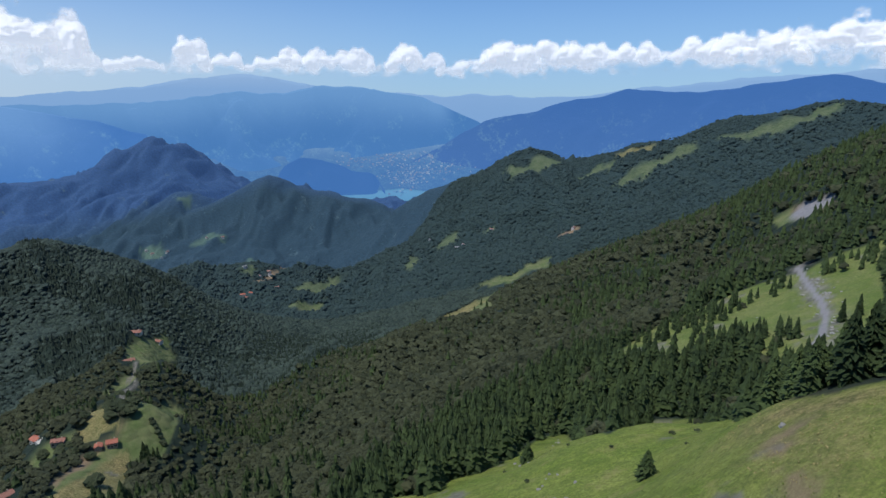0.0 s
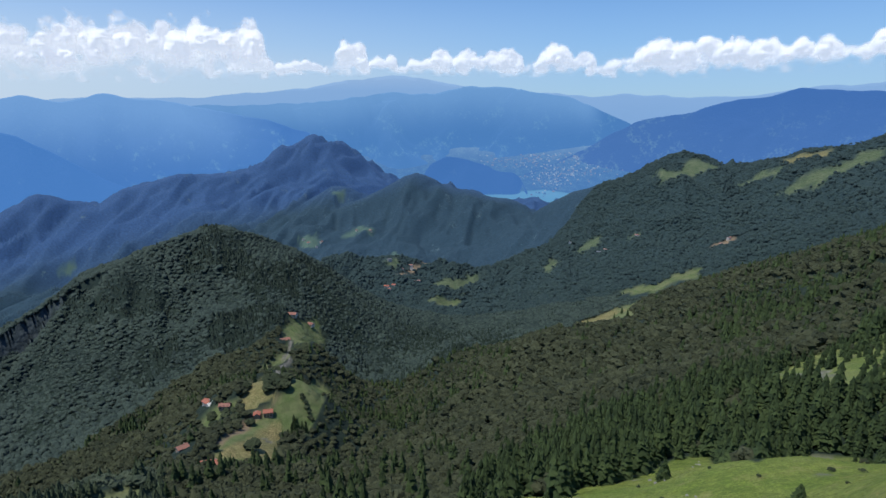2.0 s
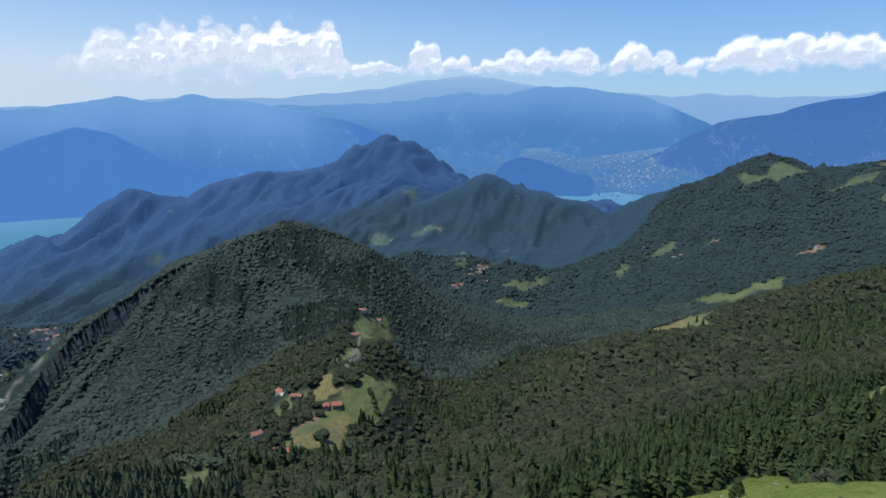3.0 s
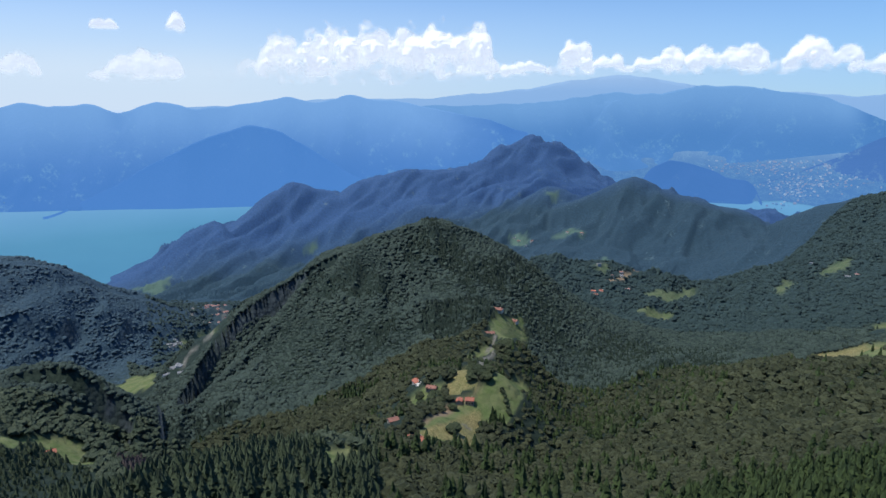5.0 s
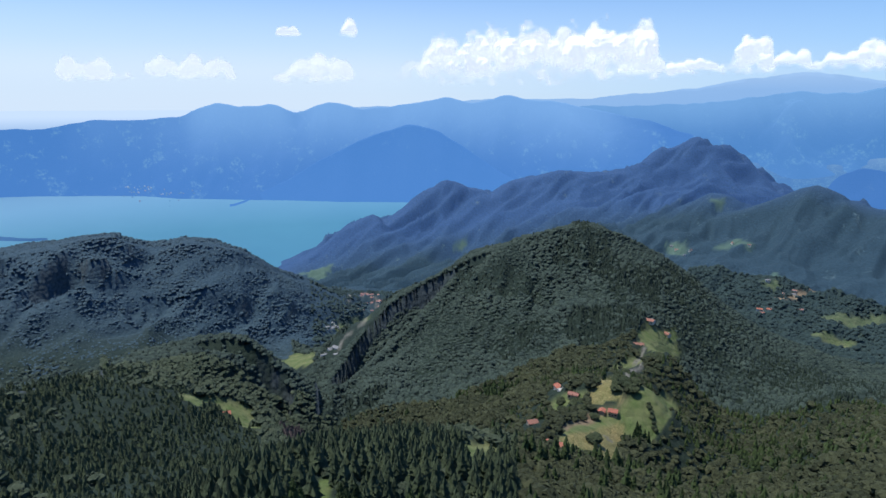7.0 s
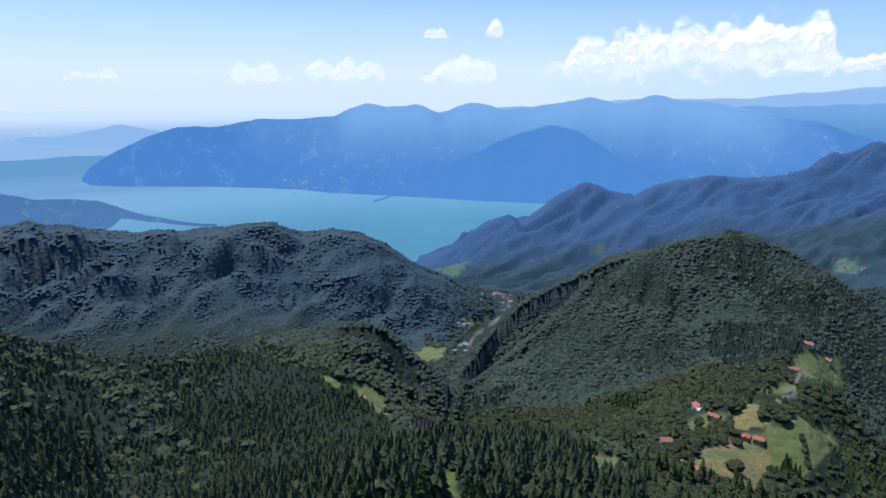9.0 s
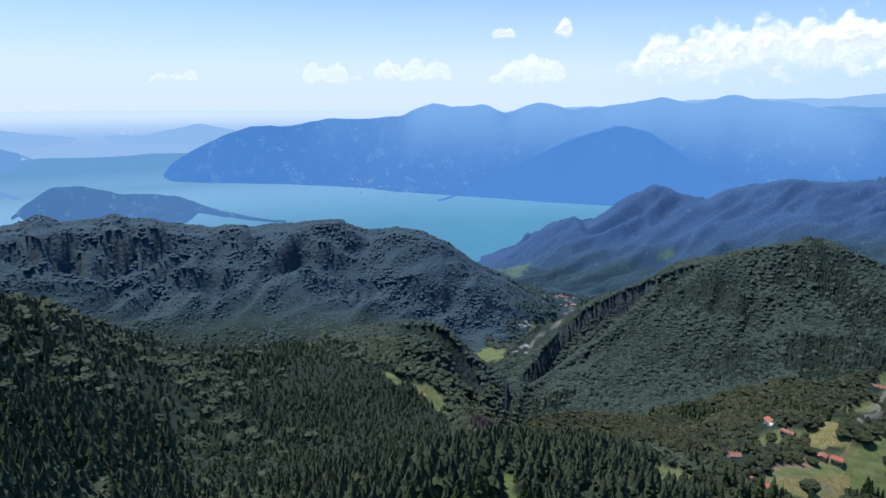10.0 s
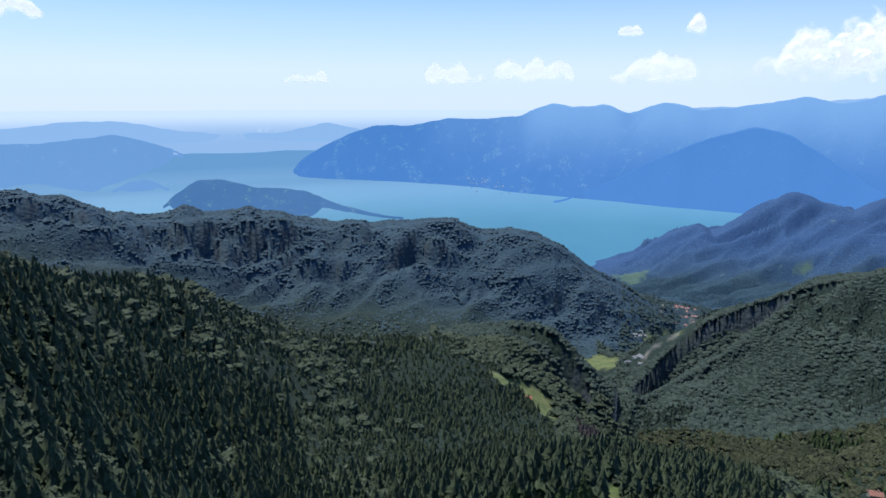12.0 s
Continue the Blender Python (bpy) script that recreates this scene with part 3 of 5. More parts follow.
def land_cover(x, y, z):
    r = np.hypot(x, y).ravel()
    x, y = x.ravel(), y.ravel()
    road = np.maximum(1 - smooth(1.5, 2.2, line_distance(x, y, MOUNTAIN_ROAD)), 0)
    verge = 1 - smooth(3.5, 11, line_distance(x, y, MOUNTAIN_ROAD) + 3 * fbm(x, y, 9, 3, 61))
    road = np.maximum(road, 1 - smooth(8, 13, np.hypot(x - 326, (y - 548) * 0.45) + 3 * fbm(x, y, 12, 2, 63)))
    track = np.maximum(1 - smooth(1.8, 3.5, line_distance(x, y, FARM_TRACK)), 0.7 - 0.7 * smooth(3.5, 7, line_distance(x, y, VALLEY_ROAD)))
    track = np.maximum(track, 1 - smooth(3, 6, line_distance(x, y, HILL_TRACK)))
    meadow = meadow_at(x, y)
    streaks = smooth(-0.2, 0.9, fbm(x * 0.8 + y * 0.6, (y - x) * 0.25, 11, 4, 71))
    dry = np.where(r > 300, cover_of(x, y, DRY) * (0.7 + 0.3 * streaks), cover_of(x, y, DRY, 0.10, 0.05) * (0.45 + 0.5 * streaks))
    scar = np.exp(-(line_distance(x, y, [(54, 93), (57, 103), (62, 115), (66, 114)]) / 3.5) ** 2) * smooth(-0.3, 0.5, fbm(x, y, 5, 3, 77))
    rock = np.maximum(verge * 0.85 * smooth(-0.2, 0.4, fbm(x, y, 6, 3, 66)), track * 0.9)
    rock = np.maximum(rock, 0.8 * meadow * smooth(0.75, 0.95, fbm(x, y, 16, 4, 82)) * (r < 600))
    return {"meadow": meadow, "dry": np.clip(dry, 0, 1), "earth": np.maximum(cover_of(x, y, EARTH), 0.8 * scar), "rock": rock,
            "road": road, "upland": (1 - smooth(1500, 2100, r)) * np.where(np.arctan2(-x, y) < -0.1, np.maximum(0.55 * smooth(235, 290, r), smooth(450, 650, r)), np.maximum(smooth(235, 290, r), smooth(120, 160, r) * smooth(0.5, 0.6, np.arctan2(-x, y)))), "haze_tint": smooth(1000, 1900, r), "crag": smooth(1330, 1560, r) * smooth(50, 60, np.degrees(np.arctan2(-x, y)))}


def woods_end(b):
    """The distance at which the near country ends and the far ridges begin, by bearing in degrees."""
    return np.interp(b, [-46, -6, -1, 4, 24, 30, 46, 54, 60, 66, 122, 130, 316], [2720, 2720, 2500, 2150, 2150, 1750, 1750, 2300, 2350, 2300, 2250, 2300, 2720])


def polar_sheet(name, steps, ends, material, label):
    """A sheet all round the lookout between two distances that depend on the bearing."""
    degrees = np.concatenate([np.arange(-44, 120, 0.2), np.arange(120, 316, 3.0)])
    u, d = np.meshgrid(steps, degrees, indexing="ij")
    low, high = ends(d)
    r, b = np.exp(np.log(low) + u * np.log(high / low)), np.radians(d)
    x, y = -r * np.sin(b), r * np.cos(b)
    z = ground_height(x, y)
    cover = land_cover(x, y, z)
    dz = np.gradient(z, axis=0) / np.maximum(np.gradient(r, axis=0), 0.1)
    da = np.gradient(z, axis=1) / np.maximum(np.abs(r * np.gradient(b, axis=1)), 0.1)
    cliff = smooth(1.5, 2.3, np.hypot(dz, da)) * (r > 350)
    cover["cliff"] = 0.85 * cliff.ravel()
    open_land = np.maximum.reduce([cover[k] for k in ("meadow", "earth", "road")]).reshape(x.shape)
    lift = np.where(d > 40, 3.0 * smooth(170, 260, r), 0) + np.where(d > 40, 3.2 * smooth(850, 950, r), 5.5) * smooth(420, 800, r) - 2.6 * smooth(850, 950, r) - 0.6 * smooth(1450, 1600, r) * (d < 60)
    z = z + lift * (1 - smooth(0.0, 0.5, open_land)) * (r < woods_end(d) + 60) * (z > 30)
    p = squash(np.stack([x, y, z], -1).reshape(-1, 3))
    me = mesh_of(name, p, grid_faces(len(steps), len(degrees), True)[:, ::-1], material, True, cover)
    return tagged(new(name, me), label, "ground", kind="structure")


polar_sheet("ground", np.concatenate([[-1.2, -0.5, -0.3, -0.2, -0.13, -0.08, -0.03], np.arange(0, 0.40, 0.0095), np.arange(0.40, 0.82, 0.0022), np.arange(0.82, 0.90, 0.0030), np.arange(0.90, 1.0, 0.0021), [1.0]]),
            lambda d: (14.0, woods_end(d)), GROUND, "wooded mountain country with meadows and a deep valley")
# ridge colour and glow hold the blue haze
RIDGES = distant_land("hazed_ridge_woods", (0.042, 0.098, 0.222), (0.095, 0.150, 0.170), 0.62, 0.46, 0.014, 1.0, 22.0, (0.031, 0.067, 0.100))
polar_sheet("backdrop_ridges", np.linspace(0, 1, 120), lambda d: (woods_end(d), 5400.0), RIDGES, "wooded ridges and peaks above the lake, blue with haze")


def flat_sheet(name, label, low, high, near, far, z, material, category):
    bearings = np.radians(np.arange(low, high + 0.1, 1.0))
    r, b = np.meshgrid(np.geomspace(near, far, 40), bearings, indexing="ij")
    wave = near * 0.03 * fbm(np.degrees(b), 0 * b, 3, 4, int(near)) * (r < near * 1.01)
    r = r + wave
    p = squash(np.stack([-r * np.sin(b), r * np.cos(b), 0 * r + z], -1).reshape(-1, 3))
    return tagged(new(name, mesh_of(name, p, grid_faces(40, len(bearings))[:, ::-1], material, True, {"haze_tint": smooth(0.10, 0.75, np.log(r / near) / math.log(far / near)).ravel()})), label, category, kind="structure")


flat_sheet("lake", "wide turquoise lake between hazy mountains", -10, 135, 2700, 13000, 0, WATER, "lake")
# plains glow with haze in their colour, more of it towards the horizon
PLAIN_NORTH = distant_land("hazed_valley_plain", (0.066, 0.195, 0.45), (0.105, 0.255, 0.48), 0.47, 1.0, 0.02, 0.08, air=(0.34, 0.54, 0.80))
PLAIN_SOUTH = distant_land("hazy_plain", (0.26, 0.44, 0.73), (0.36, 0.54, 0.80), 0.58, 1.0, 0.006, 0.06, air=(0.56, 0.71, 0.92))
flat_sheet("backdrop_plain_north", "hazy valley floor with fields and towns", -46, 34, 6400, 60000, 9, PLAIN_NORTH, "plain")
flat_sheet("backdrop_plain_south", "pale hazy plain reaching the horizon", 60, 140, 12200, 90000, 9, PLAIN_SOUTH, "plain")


def far_range(name, label, crest, foot, far, material, spurs=0.5, low=-30.0, size=900.0, seed=1):
    """A mountain range across the water: crest as bearing and rise in degrees, its foot and crest line at given distances."""
    crest = sorted(crest)
    b0 = np.array([c[0] for c in crest])
    rise = np.array([c[1] for c in crest])
    bearings = np.arange(b0[0], b0[-1], 0.25)
    e = np.interp(bearings, b0, rise)
    e = np.convolve(np.pad(e, 2, mode="edge"), [0.1, 0.2, 0.4, 0.2, 0.1], "valid") + 0.15 * fbm(bearings, bearings * 0, 2.6, 5, seed)
    f = np.array(sorted(foot), float)
    near = np.interp(bearings, f[:, 0], f[:, 1])
    top = far + 0.04 * far * fbm(bearings, bearings * 0, 6, 3, seed + 5)
    top = np.minimum(top, 885 / np.tan(np.radians(np.maximum(-e, 0.5))))
    near = np.minimum(near, top * 0.985)
    s = np.concatenate([np.linspace(-0.03, 1, 48), [1.04, 1.12, 1.3]])
    S, B = np.meshgrid(s, np.radians(bearings), indexing="ij")
    r = near + (top - near) * S
    crown = 900 + np.tan(np.radians(e)) * top
    x, y = -r * np.sin(B), r * np.cos(B)
    up = np.where(S <= 1, np.clip(S, 0, 1) ** 0.85, 1 - (S - 1) * 2.2)
    z = low + (crown - low) * np.maximum(up, -0.3)
    room = np.clip(S, 0, 1) * np.clip(1 - S, 0, 1) * 4
    bend = np.degrees(B) + 1.6 * fbm(x, y, size * 1.5, 2, seed + 3)
    z = z + room * spurs * (crown - low) * (0.30 * (fbm(bend, S * 1.6, 5.0, 4, seed + 11, True) - 0.7) + 0.10 * fbm(x, y, size, 4, seed + 13))
    z = np.where(S < 0, low - 40, z)
    p = squash(np.stack([x, y, z], -1).reshape(-1, 3))
    rise = smooth(0.15, 1.0, (z - low) / np.maximum(crown - low, 1)) * smooth(620, 930, crown - low)
    me = mesh_of(name, p, grid_faces(len(s), len(bearings))[:, ::-1], material, True, {"rise": rise})
    return tagged(new(name, me), label, "mountain range", kind="structure")


# each range and island carries its haze as colour and glow
HAZE_1 = distant_land("hazed_far_woods", (0.064, 0.204, 0.53), (0.115, 0.285, 0.56), 0.55, 1.0, 0.010, lit=0.10, relief=7.0, top=(0.170, 0.360, 0.69))
HAZE_2 = distant_land("hazed_pale_woods", (0.074, 0.222, 0.52), (0.115, 0.29, 0.55), 0.55, 1.0, 0.010, lit=0.10, relief=7.0, top=(0.160, 0.350, 0.66))
HAZE_3 = distant_land("hazed_palest_woods", (0.24, 0.43, 0.74), (0.25, 0.44, 0.74), 0.7, 1.0, lit=0.05, top=(0.26, 0.45, 0.76))
HAZE_SOUTH = distant_land("hazed_southern_woods", (0.135, 0.30, 0.60), (0.20, 0.38, 0.64), 0.6, 1.0, 0.012, lit=0.08, relief=5.0, top=(0.20, 0.38, 0.68))

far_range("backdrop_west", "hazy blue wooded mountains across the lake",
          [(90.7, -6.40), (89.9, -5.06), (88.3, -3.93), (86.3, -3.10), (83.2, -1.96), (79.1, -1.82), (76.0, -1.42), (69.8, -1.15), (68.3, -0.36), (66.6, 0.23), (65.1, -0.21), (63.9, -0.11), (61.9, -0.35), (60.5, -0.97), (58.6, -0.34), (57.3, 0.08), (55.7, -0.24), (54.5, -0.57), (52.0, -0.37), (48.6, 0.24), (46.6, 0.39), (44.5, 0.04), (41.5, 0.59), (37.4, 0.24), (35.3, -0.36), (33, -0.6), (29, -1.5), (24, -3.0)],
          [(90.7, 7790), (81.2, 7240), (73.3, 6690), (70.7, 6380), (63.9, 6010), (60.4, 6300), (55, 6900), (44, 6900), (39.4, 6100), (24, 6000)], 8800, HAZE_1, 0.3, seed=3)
far_range("backdrop_head_hill", "cliffed hill at the head of the lake, dark blue with haze",
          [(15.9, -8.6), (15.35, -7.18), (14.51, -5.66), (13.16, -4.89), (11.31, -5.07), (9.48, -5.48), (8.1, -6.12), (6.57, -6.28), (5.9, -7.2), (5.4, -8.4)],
          [(15.9, 6150), (5.4, 6050)], 6900, distant_land("hazed_hill_woods", (0.052, 0.172, 0.46), (0.075, 0.20, 0.46), 0.62, 1.0, 0.010, lit=0.10, relief=7.0, top=(0.060, 0.192, 0.49)), 0.3, seed=18)
far_range("backdrop_spur", "steep wooded spur above the lake shore, dark blue with haze",
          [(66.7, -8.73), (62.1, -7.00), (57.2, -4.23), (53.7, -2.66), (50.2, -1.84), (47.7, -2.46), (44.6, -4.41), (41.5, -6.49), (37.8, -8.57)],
          [(66.7, 6150), (62, 5960), (57, 5760), (50, 5650), (37.8, 5800)], 6350, distant_land("hazed_spur_woods", (0.068, 0.216, 0.555), (0.09, 0.25, 0.57), 0.62, 1.0, 0.012, lit=0.10, relief=7.0, top=(0.090, 0.250, 0.58)), 0.2, seed=8)
far_range("backdrop_north", "mountain range beyond the lake's head, pale blue with haze",
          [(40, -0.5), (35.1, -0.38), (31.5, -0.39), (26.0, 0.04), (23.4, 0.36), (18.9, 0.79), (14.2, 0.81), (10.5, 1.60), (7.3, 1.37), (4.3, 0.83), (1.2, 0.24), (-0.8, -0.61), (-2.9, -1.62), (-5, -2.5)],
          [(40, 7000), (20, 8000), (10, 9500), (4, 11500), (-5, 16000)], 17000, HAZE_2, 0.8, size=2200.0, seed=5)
far_range("backdrop_north_east", "wooded mountains with terraces of villages, blue with haze",
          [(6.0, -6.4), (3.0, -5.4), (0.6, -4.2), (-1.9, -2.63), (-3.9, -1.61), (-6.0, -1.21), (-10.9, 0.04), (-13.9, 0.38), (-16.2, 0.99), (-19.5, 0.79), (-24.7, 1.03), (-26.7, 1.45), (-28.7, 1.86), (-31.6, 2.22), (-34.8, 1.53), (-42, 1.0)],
          [(6, 8600), (0, 9000), (-8, 7600), (-20, 6000), (-42, 6000)], 11500, distant_land("hazed_terraced_woods", (0.060, 0.170, 0.44), (0.11, 0.25, 0.47), 0.53, 1.0, 0.010, lit=0.12, relief=7.0, top=(0.052, 0.160, 0.44)), 0.2, seed=6)
far_range("backdrop_farthest", "farthest mountains under the clouds, paled by haze",
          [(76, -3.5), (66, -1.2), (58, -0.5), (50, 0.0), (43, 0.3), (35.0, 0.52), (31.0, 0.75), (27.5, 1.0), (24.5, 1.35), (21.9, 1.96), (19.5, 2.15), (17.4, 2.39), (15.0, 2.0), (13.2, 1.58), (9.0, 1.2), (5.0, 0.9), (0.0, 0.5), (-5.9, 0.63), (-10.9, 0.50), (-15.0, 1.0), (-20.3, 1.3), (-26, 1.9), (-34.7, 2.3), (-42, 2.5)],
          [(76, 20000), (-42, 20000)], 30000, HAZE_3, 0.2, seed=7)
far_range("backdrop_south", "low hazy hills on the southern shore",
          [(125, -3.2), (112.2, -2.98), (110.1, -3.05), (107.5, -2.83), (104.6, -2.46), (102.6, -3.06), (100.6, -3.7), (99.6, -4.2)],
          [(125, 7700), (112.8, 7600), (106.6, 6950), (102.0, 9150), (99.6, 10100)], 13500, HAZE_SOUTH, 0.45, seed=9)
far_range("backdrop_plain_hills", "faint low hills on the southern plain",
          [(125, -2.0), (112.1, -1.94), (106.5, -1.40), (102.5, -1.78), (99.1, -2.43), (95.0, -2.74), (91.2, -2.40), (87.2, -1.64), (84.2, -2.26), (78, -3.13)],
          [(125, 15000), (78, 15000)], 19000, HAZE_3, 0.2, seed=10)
far_range("island", "wooded island in the lake with fields on its low end",
          [(101.7, -8.84), (100.9, -7.83), (98.8, -6.41), (96.3, -6.51), (93.9, -7.30), (91.5, -7.39), (89.2, -7.87), (87.0, -8.96), (83.9, -9.76), (80.6, -10.49)],
          [(101.7, 5800), (98, 4900), (90, 4750), (80.6, 4900)], 6100, distant_land("hazed_island_woods", (0.05, 0.150, 0.34), (0.12, 0.27, 0.36), 0.56, 0.85, 0.016, 0.25, top=(0.055, 0.16, 0.37)), 0.3, seed=12)

far_range("small_island", "small wooded island near the southern shore",
          [(105.3, -7.0), (104.0, -6.28), (102.7, -6.17), (101.7, -6.60), (101.0, -7.0)], [(105.3, 7000), (101, 7000)], 8000, HAZE_SOUTH, 0.2, seed=14)


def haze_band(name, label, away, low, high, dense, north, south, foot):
    """Low haze as a far glowing ring: bluer in the north, whiter towards the sun."""
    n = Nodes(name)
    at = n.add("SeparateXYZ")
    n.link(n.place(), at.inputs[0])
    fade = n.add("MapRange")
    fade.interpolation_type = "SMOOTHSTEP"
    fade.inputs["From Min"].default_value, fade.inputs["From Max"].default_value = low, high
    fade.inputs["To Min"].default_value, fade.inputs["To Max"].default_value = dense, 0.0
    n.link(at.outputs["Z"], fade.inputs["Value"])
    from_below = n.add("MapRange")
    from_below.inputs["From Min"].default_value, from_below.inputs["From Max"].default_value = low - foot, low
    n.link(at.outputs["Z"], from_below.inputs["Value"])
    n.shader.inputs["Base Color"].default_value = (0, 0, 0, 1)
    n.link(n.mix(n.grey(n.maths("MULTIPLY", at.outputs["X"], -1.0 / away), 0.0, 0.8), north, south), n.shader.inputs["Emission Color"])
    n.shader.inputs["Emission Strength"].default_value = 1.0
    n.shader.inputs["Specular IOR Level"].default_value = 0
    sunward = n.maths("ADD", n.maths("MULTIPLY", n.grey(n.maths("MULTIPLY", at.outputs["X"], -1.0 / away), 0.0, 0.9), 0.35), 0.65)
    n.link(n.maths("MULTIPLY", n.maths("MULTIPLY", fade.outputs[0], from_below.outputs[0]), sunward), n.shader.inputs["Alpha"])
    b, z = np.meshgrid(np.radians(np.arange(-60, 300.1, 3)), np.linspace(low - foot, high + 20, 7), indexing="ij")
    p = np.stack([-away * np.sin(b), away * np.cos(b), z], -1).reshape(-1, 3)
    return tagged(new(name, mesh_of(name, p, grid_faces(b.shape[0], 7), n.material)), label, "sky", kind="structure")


# see-through glowing rings added to stand in for haze
haze_band("backdrop_air", "glowing ring of milky haze low above the horizon", 4900.0, 860, 2150, 0.97, (0.36, 0.56, 0.86), (0.62, 0.75, 0.92), 200)
haze_band("backdrop_mist", "glowing ring of thin haze before the farthest mountains and clouds", 4800.0, 1110, 1330, 0.36, (0.42, 0.61, 0.88), (0.68, 0.80, 0.95), 120)


# ---- trees ----
def foliage(name, dark, light, island=True, grain=1.3, spread=0.8, depth=0.35):
    """Leaves or needles, open to the light: normals tilt up to brighten shaded sides."""
    n = Nodes(name, 0.85)
    chance = n.add("NewGeometry").outputs["Random Per Island"] if island else n.add("ObjectInfo").outputs["Random"]
    leaves = n.noise(grain, 4.0, 0.7)
    tone = n.maths("ADD", n.maths("MULTIPLY", chance, 0.55), n.maths("MULTIPLY", n.noise(0.012, 4.0), 0.6))
    colour = n.mix(n.grey(tone, 0.2, 0.9), dark, light)
    # hollows of the grain darkened: shade between leaf clumps, as colour
    colour = n.mix(n.grey(leaves, 0.36, 0.6), n.mix(0.35, colour, (0.014, 0.024, 0.014)), colour)
    open_up = n.add("VectorMath", operation="ADD")
    open_up.inputs[1].default_value = (0, 0, spread)
    n.link(n.add("NewGeometry").outputs["Normal"], open_up.inputs[0])
    unit = n.add("VectorMath", operation="NORMALIZE")
    n.link(open_up.outputs[0], unit.inputs[0])
    n.bump(leaves, depth, 1.0)
    n.link(unit.outputs[0], n.tree.nodes["Bump"].inputs["Normal"])
    return n.done(colour)


BARK = Nodes("bark")
BARK.bump(BARK.noise(6.0, 4.0), 0.05)
BARK = BARK.done(BARK.mix(BARK.noise(3.0), (0.05, 0.035, 0.025), (0.14, 0.11, 0.09)))
# brighter copies of spruce and beech, offsetting shade on the backlit southern slope
SOUTH_SPRUCE = foliage("southern_needles_lifted", (0.031, 0.049, 0.026), (0.072, 0.098, 0.051), spread=0.6)
SOUTH_BEECH = foliage("southern_leaves_lifted", (0.037, 0.056, 0.034), (0.084, 0.108, 0.068), grain=0.6, depth=0.6)
SPRUCE = foliage("spruce_needles", (0.017, 0.033, 0.012), (0.066, 0.100, 0.033), spread=0.4)
BEECH = foliage("broad_leaves", (0.019, 0.026, 0.013), (0.074, 0.084, 0.042), grain=0.7, depth=0.6, spread=0.4)
# leaf colours repeated with haze blue put in, stronger with distance
FAR_SPRUCE = foliage("hazed_spruce_needles", (0.020, 0.036, 0.026), (0.036, 0.056, 0.040), grain=0.6)
FAR_BEECH = foliage("hazed_broad_leaves", (0.024, 0.042, 0.038), (0.066, 0.096, 0.078), grain=0.45, depth=0.8, spread=0.9)
# darkened too, as cloud shade on the far slopes
HAZE_BLUE_WOOD = foliage("hazed_distant_leaves", (0.022, 0.044, 0.048), (0.043, 0.074, 0.072), grain=0.22, depth=1.0)
# lightened too, because the crag face is backlit
CRAG_WOOD = foliage("hazed_crag_leaves", (0.038, 0.075, 0.105), (0.060, 0.108, 0.143), grain=0.22, depth=0.5, spread=1.6)
RUSSET = foliage("withered_leaves", (0.060, 0.050, 0.050), (0.105, 0.083, 0.080), grain=0.6)


def conifer_form(tiers, spokes, rng, radius_at=0.22):
    """A spruce crown of close drooping tiers with ragged rims, one metre high."""
    v, f = [], []
    for k in range(tiers):
        h = 0.03 + 0.90 * k / tiers
        radius = radius_at * min((1 - h) ** 0.85, 0.30 + 2.6 * (h + 0.16)) * rng.uniform(0.88, 1.12)
        top = min(h + 2.0 * 0.9 / tiers, 1.0) if k < tiers - 1 else 1.0
        base = len(v)
        lean = rng.normal(0, 0.008, 2)
        v.append((lean[0], lean[1], top))
        turn = rng.uniform(0, 6.28)
        for s in range(2 * spokes):
            a = turn + math.pi * s / spokes + rng.normal(0, 0.12)
            q = radius * (rng.uniform(0.85, 1.3) if s % 2 == 0 else rng.uniform(0.58, 0.86))
            v.append((q * math.cos(a), q * math.sin(a), h - (0.04 if s % 2 == 0 else -0.015) * (1 - h) + rng.normal(0, 0.022)))
        for s in range(2 * spokes):
            f.append((base, base + 1 + s, base + 1 + (s + 1) % (2 * spokes)))
    return np.array(v), np.array(f)


def lump_form(n, rings, rng):
    """A leafy lump: a lopsided dome with a tucked-in underside."""
    v, f = [(0, 0, 1.0 + rng.normal(0, 0.08))], []
    for k in range(rings):
        a = -0.45 + (1.15 + 0.45) * (1 - (k + 1) / rings)
        for s in range(n):
            b = 2 * math.pi * (s + 0.5 * (k % 2)) / n + rng.normal(0, 0.14)
            q = rng.uniform(0.72, 1.25)
            v.append((q * math.cos(a) * math.cos(b), q * math.cos(a) * math.sin(b), q * math.sin(a)))
    for s in range(n):
        f.append((0, 1 + s, 1 + (s + 1) % n))
    for k in range(rings - 1):
        for s in range(n):
            a, b = 1 + k * n + s, 1 + k * n + (s + 1) % n
            f += [(a, a + n, b), (b, a + n, b + n)]
    return np.array(v), np.array(f)


